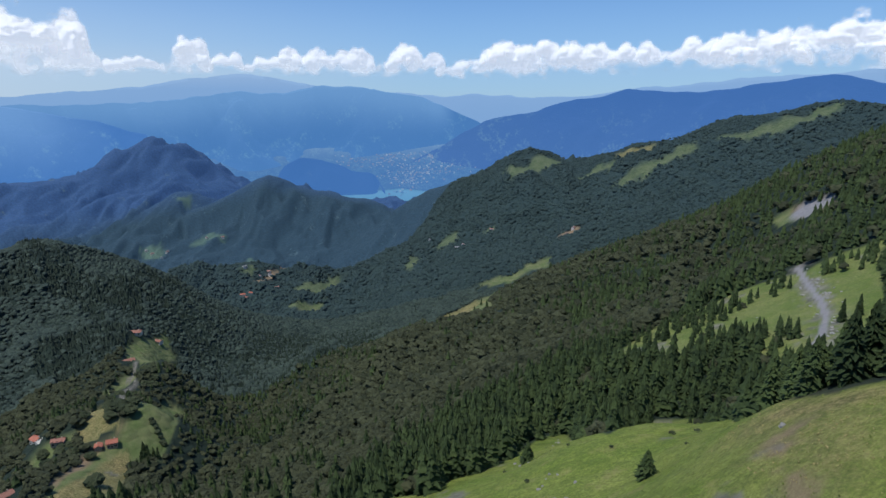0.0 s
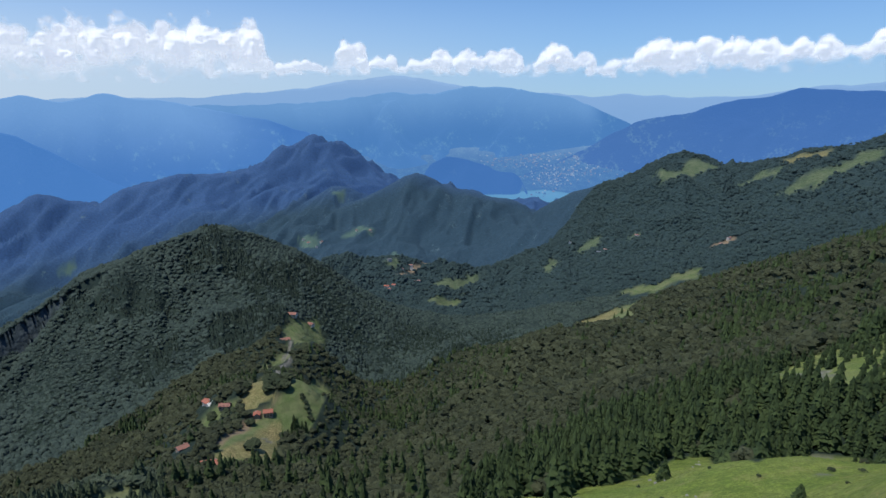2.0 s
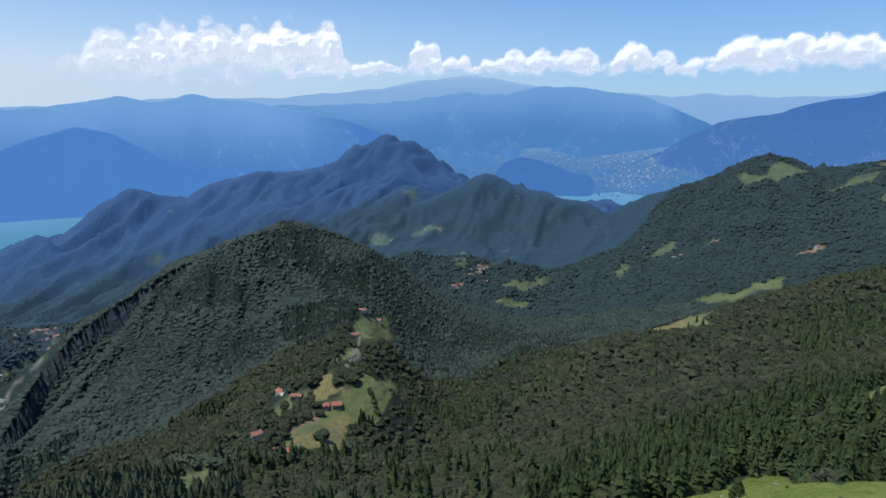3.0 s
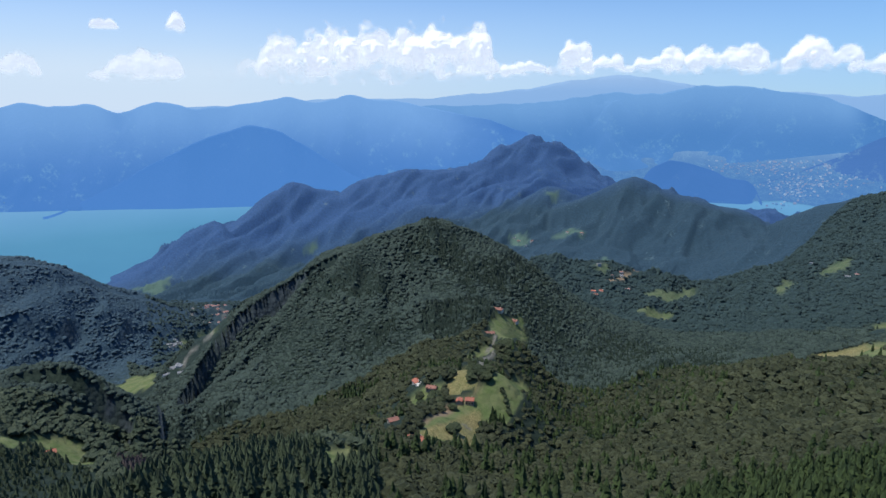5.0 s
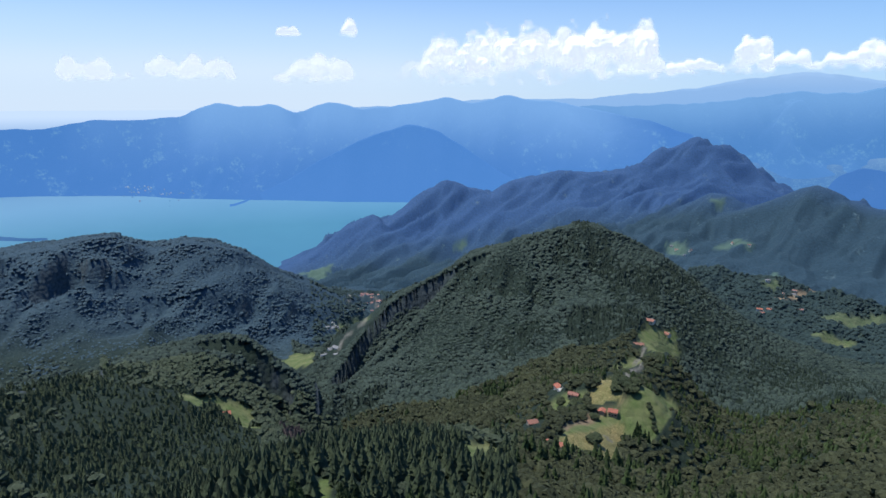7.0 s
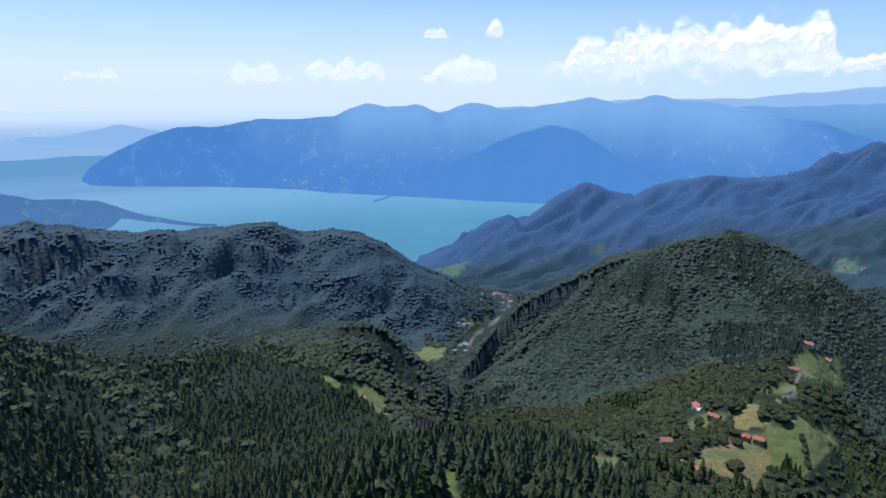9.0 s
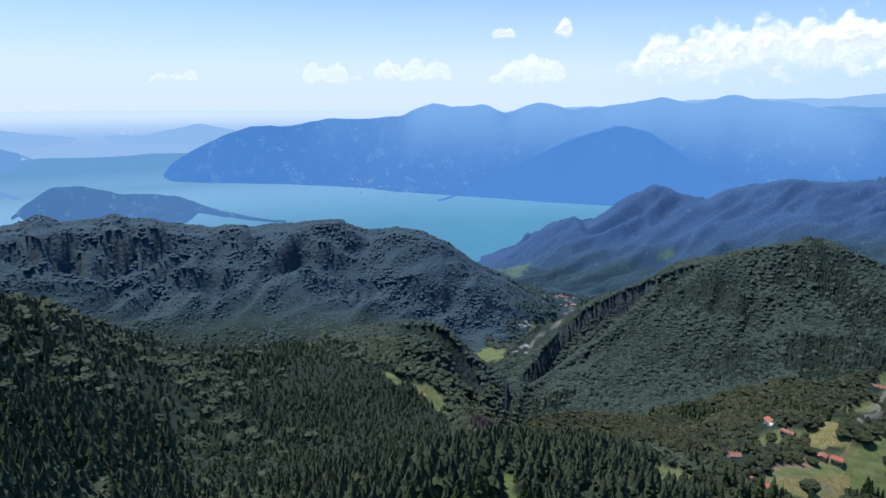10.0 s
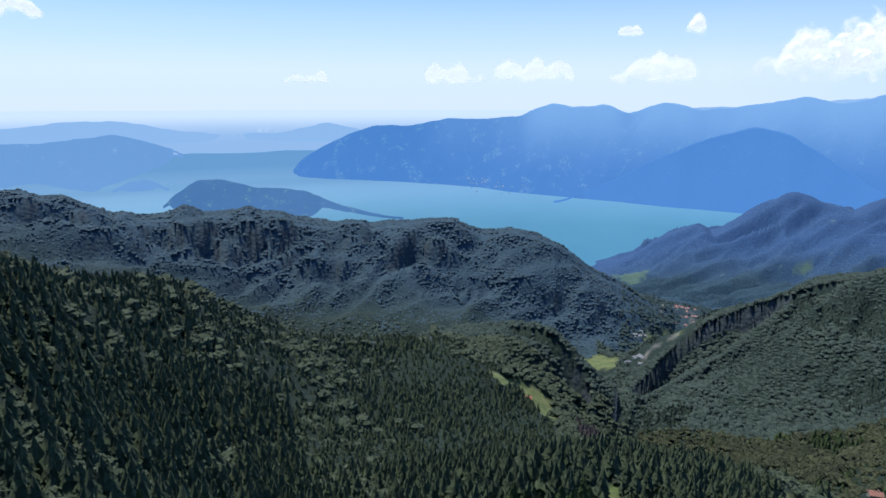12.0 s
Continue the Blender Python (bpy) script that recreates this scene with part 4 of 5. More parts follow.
def broadleaf_form(lumps, n, rings, tufts, rng):
    """A broad crown of a few lumps with tufts of leaves standing out of them, one metre high."""
    vs, fs, count, cores = [], [], 0, []
    for k in range(lumps):
        v, f = lump_form(n, rings, rng)
        if lumps == 1:
            core, size = np.array([0, 0, 0.50]), np.array([0.42, 0.42, 0.44])
        else:
            a, q = 2.4 * k + rng.uniform(0, 0.7), 0.24 * math.sqrt(k / lumps) * rng.uniform(0.8, 1.3)
            core, size = np.array([q * math.cos(a), q * math.sin(a), 0.66 - 1.1 * q * rng.uniform(0.5, 1.3)]), np.array([1, 1, 0.95]) * rng.uniform(0.27, 0.35)
        cores.append((core, size))
        vs.append(v * size + core)
        fs.append(f + count)
        count += len(v)
    for k in range(tufts):
        core, size = cores[k % lumps]
        way = rng.normal(0, 1, 3)
        way[2] = abs(way[2]) + 0.1
        way /= np.linalg.norm(way)
        across = np.cross(way, rng.normal(0, 1, 3))
        across /= np.linalg.norm(across)
        over = np.cross(way, across)
        s = rng.uniform(0.30, 0.50) * size[0]
        root = core + way * size * 0.90
        tip = root + way * s * rng.uniform(0.5, 0.9) + (0, 0, 0.12 * s)
        vs.append(np.array([tip] + [root + s * (math.cos(a) * across + math.sin(a) * over) for a in (0, 2.1, 4.2)]))
        fs.append(np.array([(0, 1, 2), (0, 2, 3), (0, 3, 1)]) + count)
        count += 4
    return np.concatenate(vs), np.concatenate(fs)


def leafy_form(tufts, rng):
    """A broad crown of many small leafy tufts over a few boughs, one metre high."""
    vs, fs, count = [], [], 0
    boughs = [(0.24 * math.sqrt(k / 7) * math.cos(2.4 * k), 0.24 * math.sqrt(k / 7) * math.sin(2.4 * k), 0.66 - 0.05 * k + rng.normal(0, 0.04)) for k in range(7)]
    for k in range(tufts):
        c = np.array(boughs[k % 7])
        way = rng.normal(0, 1, 3)
        way[2] = abs(way[2]) * 1.1 - 0.15
        way /= np.linalg.norm(way)
        v, f = lump_form(5, 2, rng)
        v = v * rng.uniform(0.055, 0.10) * (1.7 if tufts < 20 else 1.0) * (1.25, 1.25, 0.85) + c + way * rng.uniform(0.13, 0.23)
        vs.append(v)
        fs.append(f + count)
        count += len(v)
    return np.concatenate(vs), np.concatenate(fs)


def planted(name, label, forms, at, height, width, material, soft=False, category="woods"):
    """Many trees in one mesh: each takes one of the forms."""
    if not len(at):
        return None
    rng = np.random.default_rng(len(at))
    pick, turn = rng.integers(0, len(forms), len(at)), rng.uniform(0, 6.28, len(at))
    vs, fs, count = [], [], 0
    for k, (v, f) in enumerate(forms):
        m = np.where(pick == k)[0]
        c, s = np.cos(turn[m])[:, None], np.sin(turn[m])[:, None]
        x = (v[:, 0] * c - v[:, 1] * s) * width[m, None] + at[m, 0, None]
        y = (v[:, 0] * s + v[:, 1] * c) * width[m, None] + at[m, 1, None]
        z = v[:, 2] * height[m, None] + at[m, 2, None]
        vs.append(np.stack([x, y, z], -1).reshape(-1, 3))
        fs.append((f[None] + (count + np.arange(len(m)) * len(v))[:, None, None]).reshape(-1, 3))
        count += len(m) * len(v)
    return tagged(new(name, mesh_of(name, np.concatenate(vs), np.concatenate(fs), material, soft)), label, category, kind="stuff")


SLOPE_B = np.radians(np.arange(-46, 122, 0.5))
SLOPE_R = np.exp(np.arange(math.log(20), math.log(2700), 0.012))
_r, _b = np.meshgrid(SLOPE_R, SLOPE_B, indexing="ij")
_rise = (ground_height(-_r * np.sin(_b), _r * np.cos(_b)) - 905) / _r
TOP_RISE = np.maximum.accumulate(_rise, axis=0)


def in_sight(x, y, z, margin):
    """Whether the camera has a line of sight to a place; hidden slopes stay bare."""
    i = np.clip(((np.log(np.hypot(x, y)) - math.log(20)) / 0.012).astype(int) - 2, 0, len(SLOPE_R) - 1)
    j = np.clip(((np.arctan2(-x, y) - SLOPE_B[0]) / radians(0.5)).round().astype(int), 0, len(SLOPE_B) - 1)
    return (z + margin - 905) / np.hypot(x, y) > TOP_RISE[i, j]


RUSSET_LINE = [(-712, 380), (-600, 322), (-548, 294)]
HOUSE_PLACES = [(-282, 389), (-331, 419), (-396, 549), (-361, 529), (-311, 529), (-473, 899), (-425, 782), (-463, 940), (-690, 268), (-586, 1728), (-572, 1740), (-573, 1715)]


def woods_sites(near, far, spacing, seed):
    """Tree sites on a loose grid over the wooded ground between two distances."""
    rng = np.random.default_rng(seed)
    g = np.arange(-far, far, spacing)
    x, y = [a.ravel() for a in np.meshgrid(g, g)]
    x, y = x + rng.uniform(-0.45, 0.45, x.size) * spacing, y + rng.uniform(-0.45, 0.45, x.size) * spacing
    r, b = np.hypot(x, y), np.degrees(np.arctan2(-x, y))
    m = (r > near) & (r < far) & (b > -43) & (b < 118)
    x, y, r, b = x[m], y[m], r[m], b[m]
    m = clear_at(x, y) + cover_of(x, y, EARTH) < 0.35
    m &= ~((r < 430) & (b > 40) & (rng.uniform(0, 1, x.size) < 0.12)) & ~((r > 430) & (r < 920) & (b > 58) & (rng.uniform(0, 1, x.size) < 0.05))
    # trees standing loose on the meadow above the road
    loose = (r > 240) & (r < 620) & (b < -8)
    clump = fbm(x, y, 38, 3, 91) - 0.25 + 0.5 * np.exp(-((x - 165) ** 2 + (y - 375) ** 2) / 55.0 ** 2)
    m |= loose & (clump > 0.40) & (rng.uniform(0, 1, x.size) < 0.8)
    m &= line_distance(x, y, MOUNTAIN_ROAD) > 9
    m &= line_distance(x, y, FARM_TRACK) > 6
    m &= line_distance(x, y, VALLEY_ROAD) > 34
    for hx, hy in HOUSE_PLACES:
        m &= np.hypot(x - hx, y - hy) > 13
        hr = math.hypot(hx, hy)
        m &= np.hypot(x - hx * (1 - 15 / hr), y - hy * (1 - 15 / hr)) > 12
    x, y, r, b = x[m], y[m], r[m], b[m]
    z = ground_height(x, y)
    cb, cr, _ = CRAG
    crag = (np.abs(r - np.interp(b, cb, cr)) < 16) & (b > cb[0]) & (b < cb[-1] - 3)
    steep = np.hypot(ground_height(x + 5, y) - z, ground_height(x, y + 5) - z) / 5 > 1.75
    m = (z > 25) & ~crag & ~steep & in_sight(x, y, z, 16) & (r < woods_end(b) - 6)
    return x[m], y[m], z[m] - 0.4, r[m], b[m], rng


def spruce_share(x, y, r, b):
    """How many of the trees are spruces: dense along the pasture, on the nose below the lookout and on the southern slope."""
    patch = fbm(x, y, 110, 3, 101)
    share = 0.05 + 0.40 * smooth(0.35, 0.9, patch)
    # the belt below the pasture widens towards the road
    belt = np.interp(b, [-40, -20, -10, -3, 3, 9, 13], [640, 440, 390, 350, 295, 260, 150])
    share = np.where((b < 13) & (r < belt + 40 * patch), 0.93, share)
    share = np.where((b < -12) & (r < 1000) & (r > belt), np.maximum(share, 0.2 + 0.6 * (patch > 0.25)), share)
    share = np.where((b < -24) & (r > 560) & (r < 1100), 0.8, share)
    share = np.where((b > 40) & (r < 350), 0.94 - 0.5 * (fbm(x, y, 30, 2, 105) > 0.75), share)
    share = np.where((b > 66) & (r < 1000), 0.90 + 0.3 * fbm(x, y, 120, 3, 107), share)
    share = np.where((b > 98) & (r < 600), 0.80 + 0.5 * fbm(x, y, 45, 3, 108), share)
    share = np.where((b > 108) & (r < 300), 0.35, share)
    share = np.where(np.hypot(x + 880, y - 330) < 165, 0.04, share)
    share = np.where((b > 24) & (b < 60) & (r > 700) & (r < 1500), 0.02 + 0.80 * smooth(0.45, 0.75, fbm(x, y, 130, 3, 109)), share)
    share = np.where(np.hypot(x + 520, y - 850) < 70, 0.85, share)
    share = np.where((b < 40) & (b > 12) & (r > 300) & (r < 560), 0.10 + 0.5 * (fbm(x, y, 45, 2, 111) > 0.7), share)
    share = np.where((b < 27) & (b > 6) & (r > 600) & (r < 1350), 0.30 + 0.35 * (patch > 0), share)
    return share


rng = np.random.default_rng(7)
FIR_NEAR = [conifer_form(8, 5, rng, 0.25) for _ in range(6)]
FIR_SLIM = [conifer_form(9, 5, rng, 0.215) for _ in range(6)]
FIR_MID = [conifer_form(5, 4, rng, 0.26) for _ in range(6)]
FIR_FAR = [conifer_form(3, 3, rng, 0.30) for _ in range(5)]
LEAF_NEAR = [broadleaf_form(4, 5, 2, 22, rng) for _ in range(8)]
LEAF_MID = [broadleaf_form(2, 5, 2, 8, rng) for _ in range(8)]
LEAF_FAR = [broadleaf_form(1, 6, 2, 2, rng) for _ in range(8)]
LEAF_LAST = [broadleaf_form(1, 5, 2, 0, rng) for _ in range(6)]


def plant_ring(near, far, spacing, seed, size=1.0):
    x, y, z, r, b, rng = woods_sites(near, far, spacing, seed)
    at = np.stack([x, y, z], -1)
    is_fir = rng.uniform(0, 1, x.size) < spruce_share(x, y, r, b)
    thin = rng.uniform(0, 1, x.size) < 0.92
    tall = np.where(is_fir, np.where(r < 420, rng.uniform(15, 25, x.size), rng.uniform(11, 19, x.size)), rng.triangular(7.5, 10.5, 15.5, x.size)) * (0.85 + 0.3 * smooth(-0.6, 0.6, fbm(x, y, 60, 2, 113))) * size
    wide = np.where(is_fir, tall * rng.uniform(0.85, 1.15, x.size), tall * rng.uniform(0.95, 1.3, x.size))
    tall, wide = tall * np.where((b < 14) & (r < 420), 0.72, 1.0), wide * np.where((b < 14) & (r < 420), 0.80, 1.0)
    lone = np.where((b < -8) & (r > 240) & (r < 620) & (meadow_at(x, y) > 0.5), 0.62, 1.0)
    tall, wide = tall * lone, wide * lone
    small = np.where((b > 55) & (b < 93) & (r > 340) & (r < 940) & is_fir, 0.70, np.where((b >= 93) & (r > 560) & (r < 940) & is_fir, 0.8, 1.0))
    small = np.where(~is_fir & (r < 430), 0.84, small)
    tall, wide = tall * small, wide * np.where(small < 0.8, 0.92, small)
    low = np.where((b > 18) & (b < 48) & (r > 350) & (r < 720), 0.78, np.where((b > 40) & (r < 430), 0.70, 1.0))
    low = np.where((b > 92) & (r < 560) & is_fir, 0.92, low)
    tall, wide = tall * low, wide * np.minimum(low + 0.17, 1.12)
    russet = (line_distance(x, y, RUSSET_LINE) < 19 + 8 * fbm(x, y, 20, 2, 117)) & (r > 540)
    return at, tall, wide, is_fir & thin & ~russet, ~is_fir & thin & ~russet, russet


at, tall, wide, fir, leaf, _ = plant_ring(150, 430, 5.3, 1)
distance = np.hypot(at[:, 0], at[:, 1])
order = np.argsort(distance + 1e6 * ~(fir | leaf))
single = np.zeros(len(at), bool)
single[order[:280]] = True
STANDING = [(at[i], tall[i], wide[i], bool(fir[i])) for i in np.where(single)[0]]
fir, leaf = fir & ~single, leaf & ~single
def stand(name, label, forms, which, material):
    planted(name, label, forms, at[which], tall[which], wide[which], material)


south = np.degrees(np.arctan2(-at[:, 0], at[:, 1])) > 40
stand("spruce_wood", "dense dark green spruces below the pasture", FIR_SLIM, fir & ~south, SPRUCE)
stand("spruce_wood", "dense spruces on the nose and the southern slope", FIR_NEAR, fir & south, SOUTH_SPRUCE)
stand("beech_wood", "dense grey-green broadleaved trees on the slope", LEAF_NEAR, leaf & ~south, BEECH)
stand("beech_wood", "pale broadleaved trees among the southern spruces", LEAF_NEAR, leaf & south, SOUTH_BEECH)
at, tall, wide, fir, leaf, dead = plant_ring(430, 920, 6.7, 2)
south = np.degrees(np.arctan2(-at[:, 0], at[:, 1])) > 58
stand("spruce_wood", "dark spruces scattered over the middle slopes", FIR_MID, fir & ~south, SPRUCE)
stand("spruce_wood", "closed spruce wood on the southern slope", FIR_MID, fir & south, SOUTH_SPRUCE)
stand("beech_wood", "closed broadleaved wood on the middle slopes", LEAF_MID, leaf & ~south, BEECH)
stand("beech_wood", "broadleaved trees among the southern spruces", LEAF_MID, leaf & south, SOUTH_BEECH)
planted("withered_wood", "patch of withered brown trees in the ravine", FIR_MID, at[dead], tall[dead], wide[dead], RUSSET)
at, tall, wide, fir, leaf, _ = plant_ring(920, 1500, 5.3, 3, 0.66)
edge = np.hypot(at[:, 0], at[:, 1]) + 160 * (np.random.default_rng(5).uniform(0, 1, len(at)) - 0.5)
south = (np.degrees(np.arctan2(-at[:, 0], at[:, 1])) > 62) & (edge > 1290)
SOUTH_EDGE = at[south & (fir | leaf)], tall[south & (fir | leaf)], wide[south & (fir | leaf)]
fir, leaf = fir & ~south, leaf & ~south
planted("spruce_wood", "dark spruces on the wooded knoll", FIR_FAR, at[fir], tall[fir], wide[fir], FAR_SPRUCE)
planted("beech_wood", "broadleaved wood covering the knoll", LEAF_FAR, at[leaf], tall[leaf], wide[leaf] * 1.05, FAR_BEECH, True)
at, tall, wide, fir, leaf, _ = plant_ring(1500, 2600, 7.6, 4, 0.92)
crag_side = np.degrees(np.arctan2(-at[:, 0], at[:, 1])) > 60
both = (fir | leaf) & ~crag_side & (np.random.default_rng(6).uniform(0, 1, len(at)) < 0.62)
planted("far_wood", "wooded far slopes with low round crowns", LEAF_LAST, at[both], tall[both] * 0.78, wide[both] * 0.84, HAZE_BLUE_WOOD, True)
both = (fir | leaf) & crag_side
at, tall, wide = [np.concatenate(pair) for pair in zip((at[both], tall[both], wide[both]), SOUTH_EDGE)]
planted("crag_wood", "woods below the rock towers, blue-green with haze", LEAF_LAST, at, tall * 0.60, wide * 0.74, CRAG_WOOD, True)


def tree_models():
    """Single trees with a trunk and a crown: spruces and broadleaved ones."""
    models = {True: [], False: []}
    rng = np.random.default_rng(21)
    for kind, count in ((True, 6), (False, 4)):
        for k in range(count):
            v, f = conifer_form(19, 9, rng, 0.215) if kind else broadleaf_form(9, 7, 3, 160, rng)
            crown = mesh_of("crown", v, f, NEAR_SPRUCE if kind else NEAR_BEECH, False)
            n, rows = 7, 4
            high = 0.85 if kind else 0.6
            ring = [[(q * math.cos(6.283 * s / n), q * math.sin(6.283 * s / n), h * high - 0.05) for s in range(n)] for h, q in zip(np.linspace(0, 1, rows), (0.030, 0.021, 0.015, 0.006))]
            trunk = mesh_of("trunk", np.array(ring).reshape(-1, 3), grid_faces(rows, n, True), BARK)
            models[kind].append((trunk, crown))
    return models


NEAR_SPRUCE = foliage("near_spruce_needles", (0.017, 0.033, 0.012), (0.074, 0.112, 0.036), False, 2.2, 0.4)
NEAR_BEECH = foliage("near_broad_leaves", (0.034, 0.048, 0.024), (0.068, 0.086, 0.042), False, 2.2, 0.65)
MODELS = tree_models()


def stand_tree(x, y, height, width, spruce, k, label, group=""):
    trunk, crown = MODELS[spruce][k % len(MODELS[spruce])]
    tree = tagged(new("spruce_tree" if spruce else "broadleaved_tree"), label, "tree", group)
    z = float(ground_height(np.array([x]), np.array([y]))[0])
    tree.matrix_world = Matrix.Translation((x, y, z - 0.2)) @ Matrix.Rotation(1.7 * k, 4, "Z") @ Matrix.Diagonal((width, width, height, 1))
    part("trunk", trunk, tree)
    part("crown", crown, tree)
    return tree


for k, (p, h, w, spruce) in enumerate(STANDING):
    stand_tree(float(p[0]), float(p[1]), float(h), float(w), spruce, k,
               "tall dark green spruce at the edge of the pasture" if spruce else "round grey-green broadleaved tree on the slope",
               "spruces near the pasture" if spruce else "broadleaved trees near the pasture")
# trees alone on open grass
stand_tree(50, 147, 8.0, 16.0, True, 2, "bushy young spruce alone on the mown pasture")
stand_tree(30, 211, 9.5, 15.0, True, 3, "small spruce at the lower edge of the pasture")
stand_tree(-276, 440, 10.5, 16.0, False, 1, "round dark broadleaved tree alone on the farm meadow")
def stand_group(spots, low, high, spruce, label, group, seed, spread=1.35):
    rng = np.random.default_rng(seed)
    for k, (x, y) in enumerate(spots):
        h = rng.uniform(low, high)
        stand_tree(x, y, h, h * (1.0 if spruce else spread), spruce, k + seed, label, group)


stand_group([(-293, 570), (-290, 567), (-286, 564), (-283, 560), (-279, 557), (-276, 553), (-274, 552)], 3.5, 4.5, False, "small round fruit tree in a planted row", "orchard row", 1)
stand_group([(-385, 661), (-317, 582), (-334, 573), (-380, 676), (-374, 683), (-325, 575), (-324, 575), (-311, 570), (-326, 570), (-371, 676), (-327, 557), (-335, 586), (-315, 583), (-320, 569), (-330, 564), (-384, 678), (-313, 569), (-328, 569)], 7, 11, False, "dark bushy tree in the copse above the farm", "farm copse", 2)
stand_group([(-377, 722), (-384, 756), (-371, 737), (-368, 725), (-374, 723), (-384, 765), (-377, 749), (-391, 756), (-382, 752), (-379, 754)], 8, 12, False, "dark bushy tree beside the farm track", "trackside trees", 3)
stand_group([(-352, 516), (-355, 522), (-359, 507), (-343, 512), (-345, 523), (-348, 524), (-336, 513), (-336, 495), (-337, 505), (-371, 518), (-373, 522), (-355, 503), (-370, 520), (-344, 502), (-353, 560), (-420, 626), (-426, 661), (-414, 642), (-364, 559), (-409, 633)], 4, 8, False, "small garden tree beside the farmhouses", "garden trees", 4)
stand_group([(-278, 527), (-280, 526), (-277, 519), (-274, 530), (-279, 499), (-275, 502), (-279, 519), (-272, 534), (-280, 519), (-281, 526), (-270, 512), (-273, 517)], 13, 19, True, "dark spruce at the lower end of the farm meadow", "farm spruces", 5)
stand_group([(-7, 827), (18, 1350), (42, 806), (54, 848), (55, 757), (70, 829), (91, 871), (48, 1389), (101, 868)], 9, 14, True, "dark spruce standing loose on the hay meadow", "spruces on the shoulder meadow", 6)
stand_group([(148, 322), (157, 324), (158, 308), (170, 320), (141, 294), (133, 357), (115, 342), (199, 302), (207, 302), (179, 267), (192, 272)], 8, 14, True, "young spruce standing loose on the meadow by the road", "spruces on the road meadow", 7)
stand_tree(-318, 506, 7.5, 10, False, 2, "round tree on the bare strip beside the farmhouse")


def tussock_form(rng):
    """A tuft of grass: bent blades round one root, one metre high."""
    v, f = [], []
    for k in range(7):
        a, lean = rng.uniform(0, 6.28), rng.uniform(0.35, 1.0)
        c, q = np.array([math.cos(a), math.sin(a), 0]), np.array([-math.sin(a), math.cos(a), 0]) * 0.16
        i = len(v)
        v += [c * 0.1 - q, c * 0.1 + q, c * 0.5 * lean + q * 0.9 + (0, 0, 0.6), c * 0.5 * lean - q * 0.9 + (0, 0, 0.6), c * lean + (0, 0, rng.uniform(0.75, 1.1))]
        f += [(i, i + 1, i + 2), (i, i + 2, i + 3), (i + 3, i + 2, i + 4)]
    return np.array(v), np.array(f)


def tussocks(label, count, which, material, seed):
    """Tufts strewn over the pasture below the lookout."""
    rng = np.random.default_rng(seed)
    b, r = np.radians(rng.uniform(-40, 22, count)), 60 + 190 * rng.uniform(0, 1, count) ** 0.8
    x, y = -r * np.sin(b), r * np.cos(b)
    m = (meadow_at(x, y) > 0.6) & (fbm(x, y, 9, 3, seed) > -0.15) & which(x, y)
    x, y = x[m], y[m]
    at = np.stack([x, y, ground_height(x, y) - 0.05], -1)
    tall = rng.uniform(0.16, 0.42, len(x))
    planted("grass_tussocks", label, [tussock_form(rng) for _ in range(5)], at, tall, tall * rng.uniform(0.8, 1.3, len(x)), material, category="grass")


BLADES = foliage("grass_blades", (0.10, 0.15, 0.03), (0.24, 0.28, 0.07), grain=2.0, depth=0.1)
HAY = foliage("dry_grass_blades", (0.24, 0.21, 0.075), (0.46, 0.38, 0.18), grain=2.0, depth=0.1)
tussocks("green tufts of rough grass on the pasture", 9000, lambda x, y: cover_of(x, y, DRY, 0.10, 0.05) < 0.7, BLADES, 31)
tussocks("straw-coloured dry tufts on the pasture's hump", 12000, lambda x, y: cover_of(x, y, DRY, 0.10, 0.05) > 0.3, HAY, 33)


def shrub_form(rng):
    return leafy_form(30, rng)


for k, (x, y, s) in enumerate([(69, 180, 2.2), (50, 177, 1.6), (56, 205, 1.4), (75, 176, 2.0), (24, 172, 1.8), (30, 226, 1.8), (82, 190, 1.6), (64, 158, 1.2), (40, 192, 1.3), (20, 196, 1.5)]):
    v, f = shrub_form(np.random.default_rng(60 + k))
    z = float(ground_height(np.array([x]), np.array([y]))[0])
    ob = tagged(new("shrub", mesh_of("shrub", v * (1.3 * s, 1.3 * s, s), f, NEAR_BEECH)), "low dark green shrub on the mown pasture", "shrub", "shrubs on the pasture")
    ob.matrix_world = Matrix.Translation((x, y, z - 0.25 * s))
    ob.rotation_euler[2] = k

# ---- rocks ----
LIMESTONE = Nodes("limestone")
LIMESTONE.bump(LIMESTONE.noise(2.0, 6.0, 0.7), 0.2)
LIMESTONE = LIMESTONE.done(LIMESTONE.mix(LIMESTONE.noise(0.9, 5.0), (0.16, 0.16, 0.15), (0.36, 0.355, 0.33)))
rng = np.random.default_rng(31)
for k, (cx, cy, count, spread) in enumerate([(50, 245, 5, 4), (33, 164, 9, 6), (69, 122, 2, 2), (118, 334, 7, 10), (215, 345, 9, 16), (225, 390, 8, 18), (38, 205, 4, 8)]):
    for _ in range(count):
        x, y, s = cx + rng.normal(0, spread), cy + rng.normal(0, spread), rng.uniform(0.25, 0.75)
        v, f = lump_form(8, 4, rng)
        v = v * (s * rng.uniform(0.9, 1.6), s * rng.uniform(0.7, 1.1), s * rng.uniform(0.6, 0.95))
        z = float(ground_height(np.array([x]), np.array([y]))[0])
        ob = tagged(new("boulder", mesh_of("boulder", v, f, LIMESTONE, False)), "pale grey limestone boulder lying in the grass", "boulder", "boulders on the pasture")
        ob.matrix_world = pose(x, y, z + 0.1 * s, 0, 0, rng.uniform(0, 360))

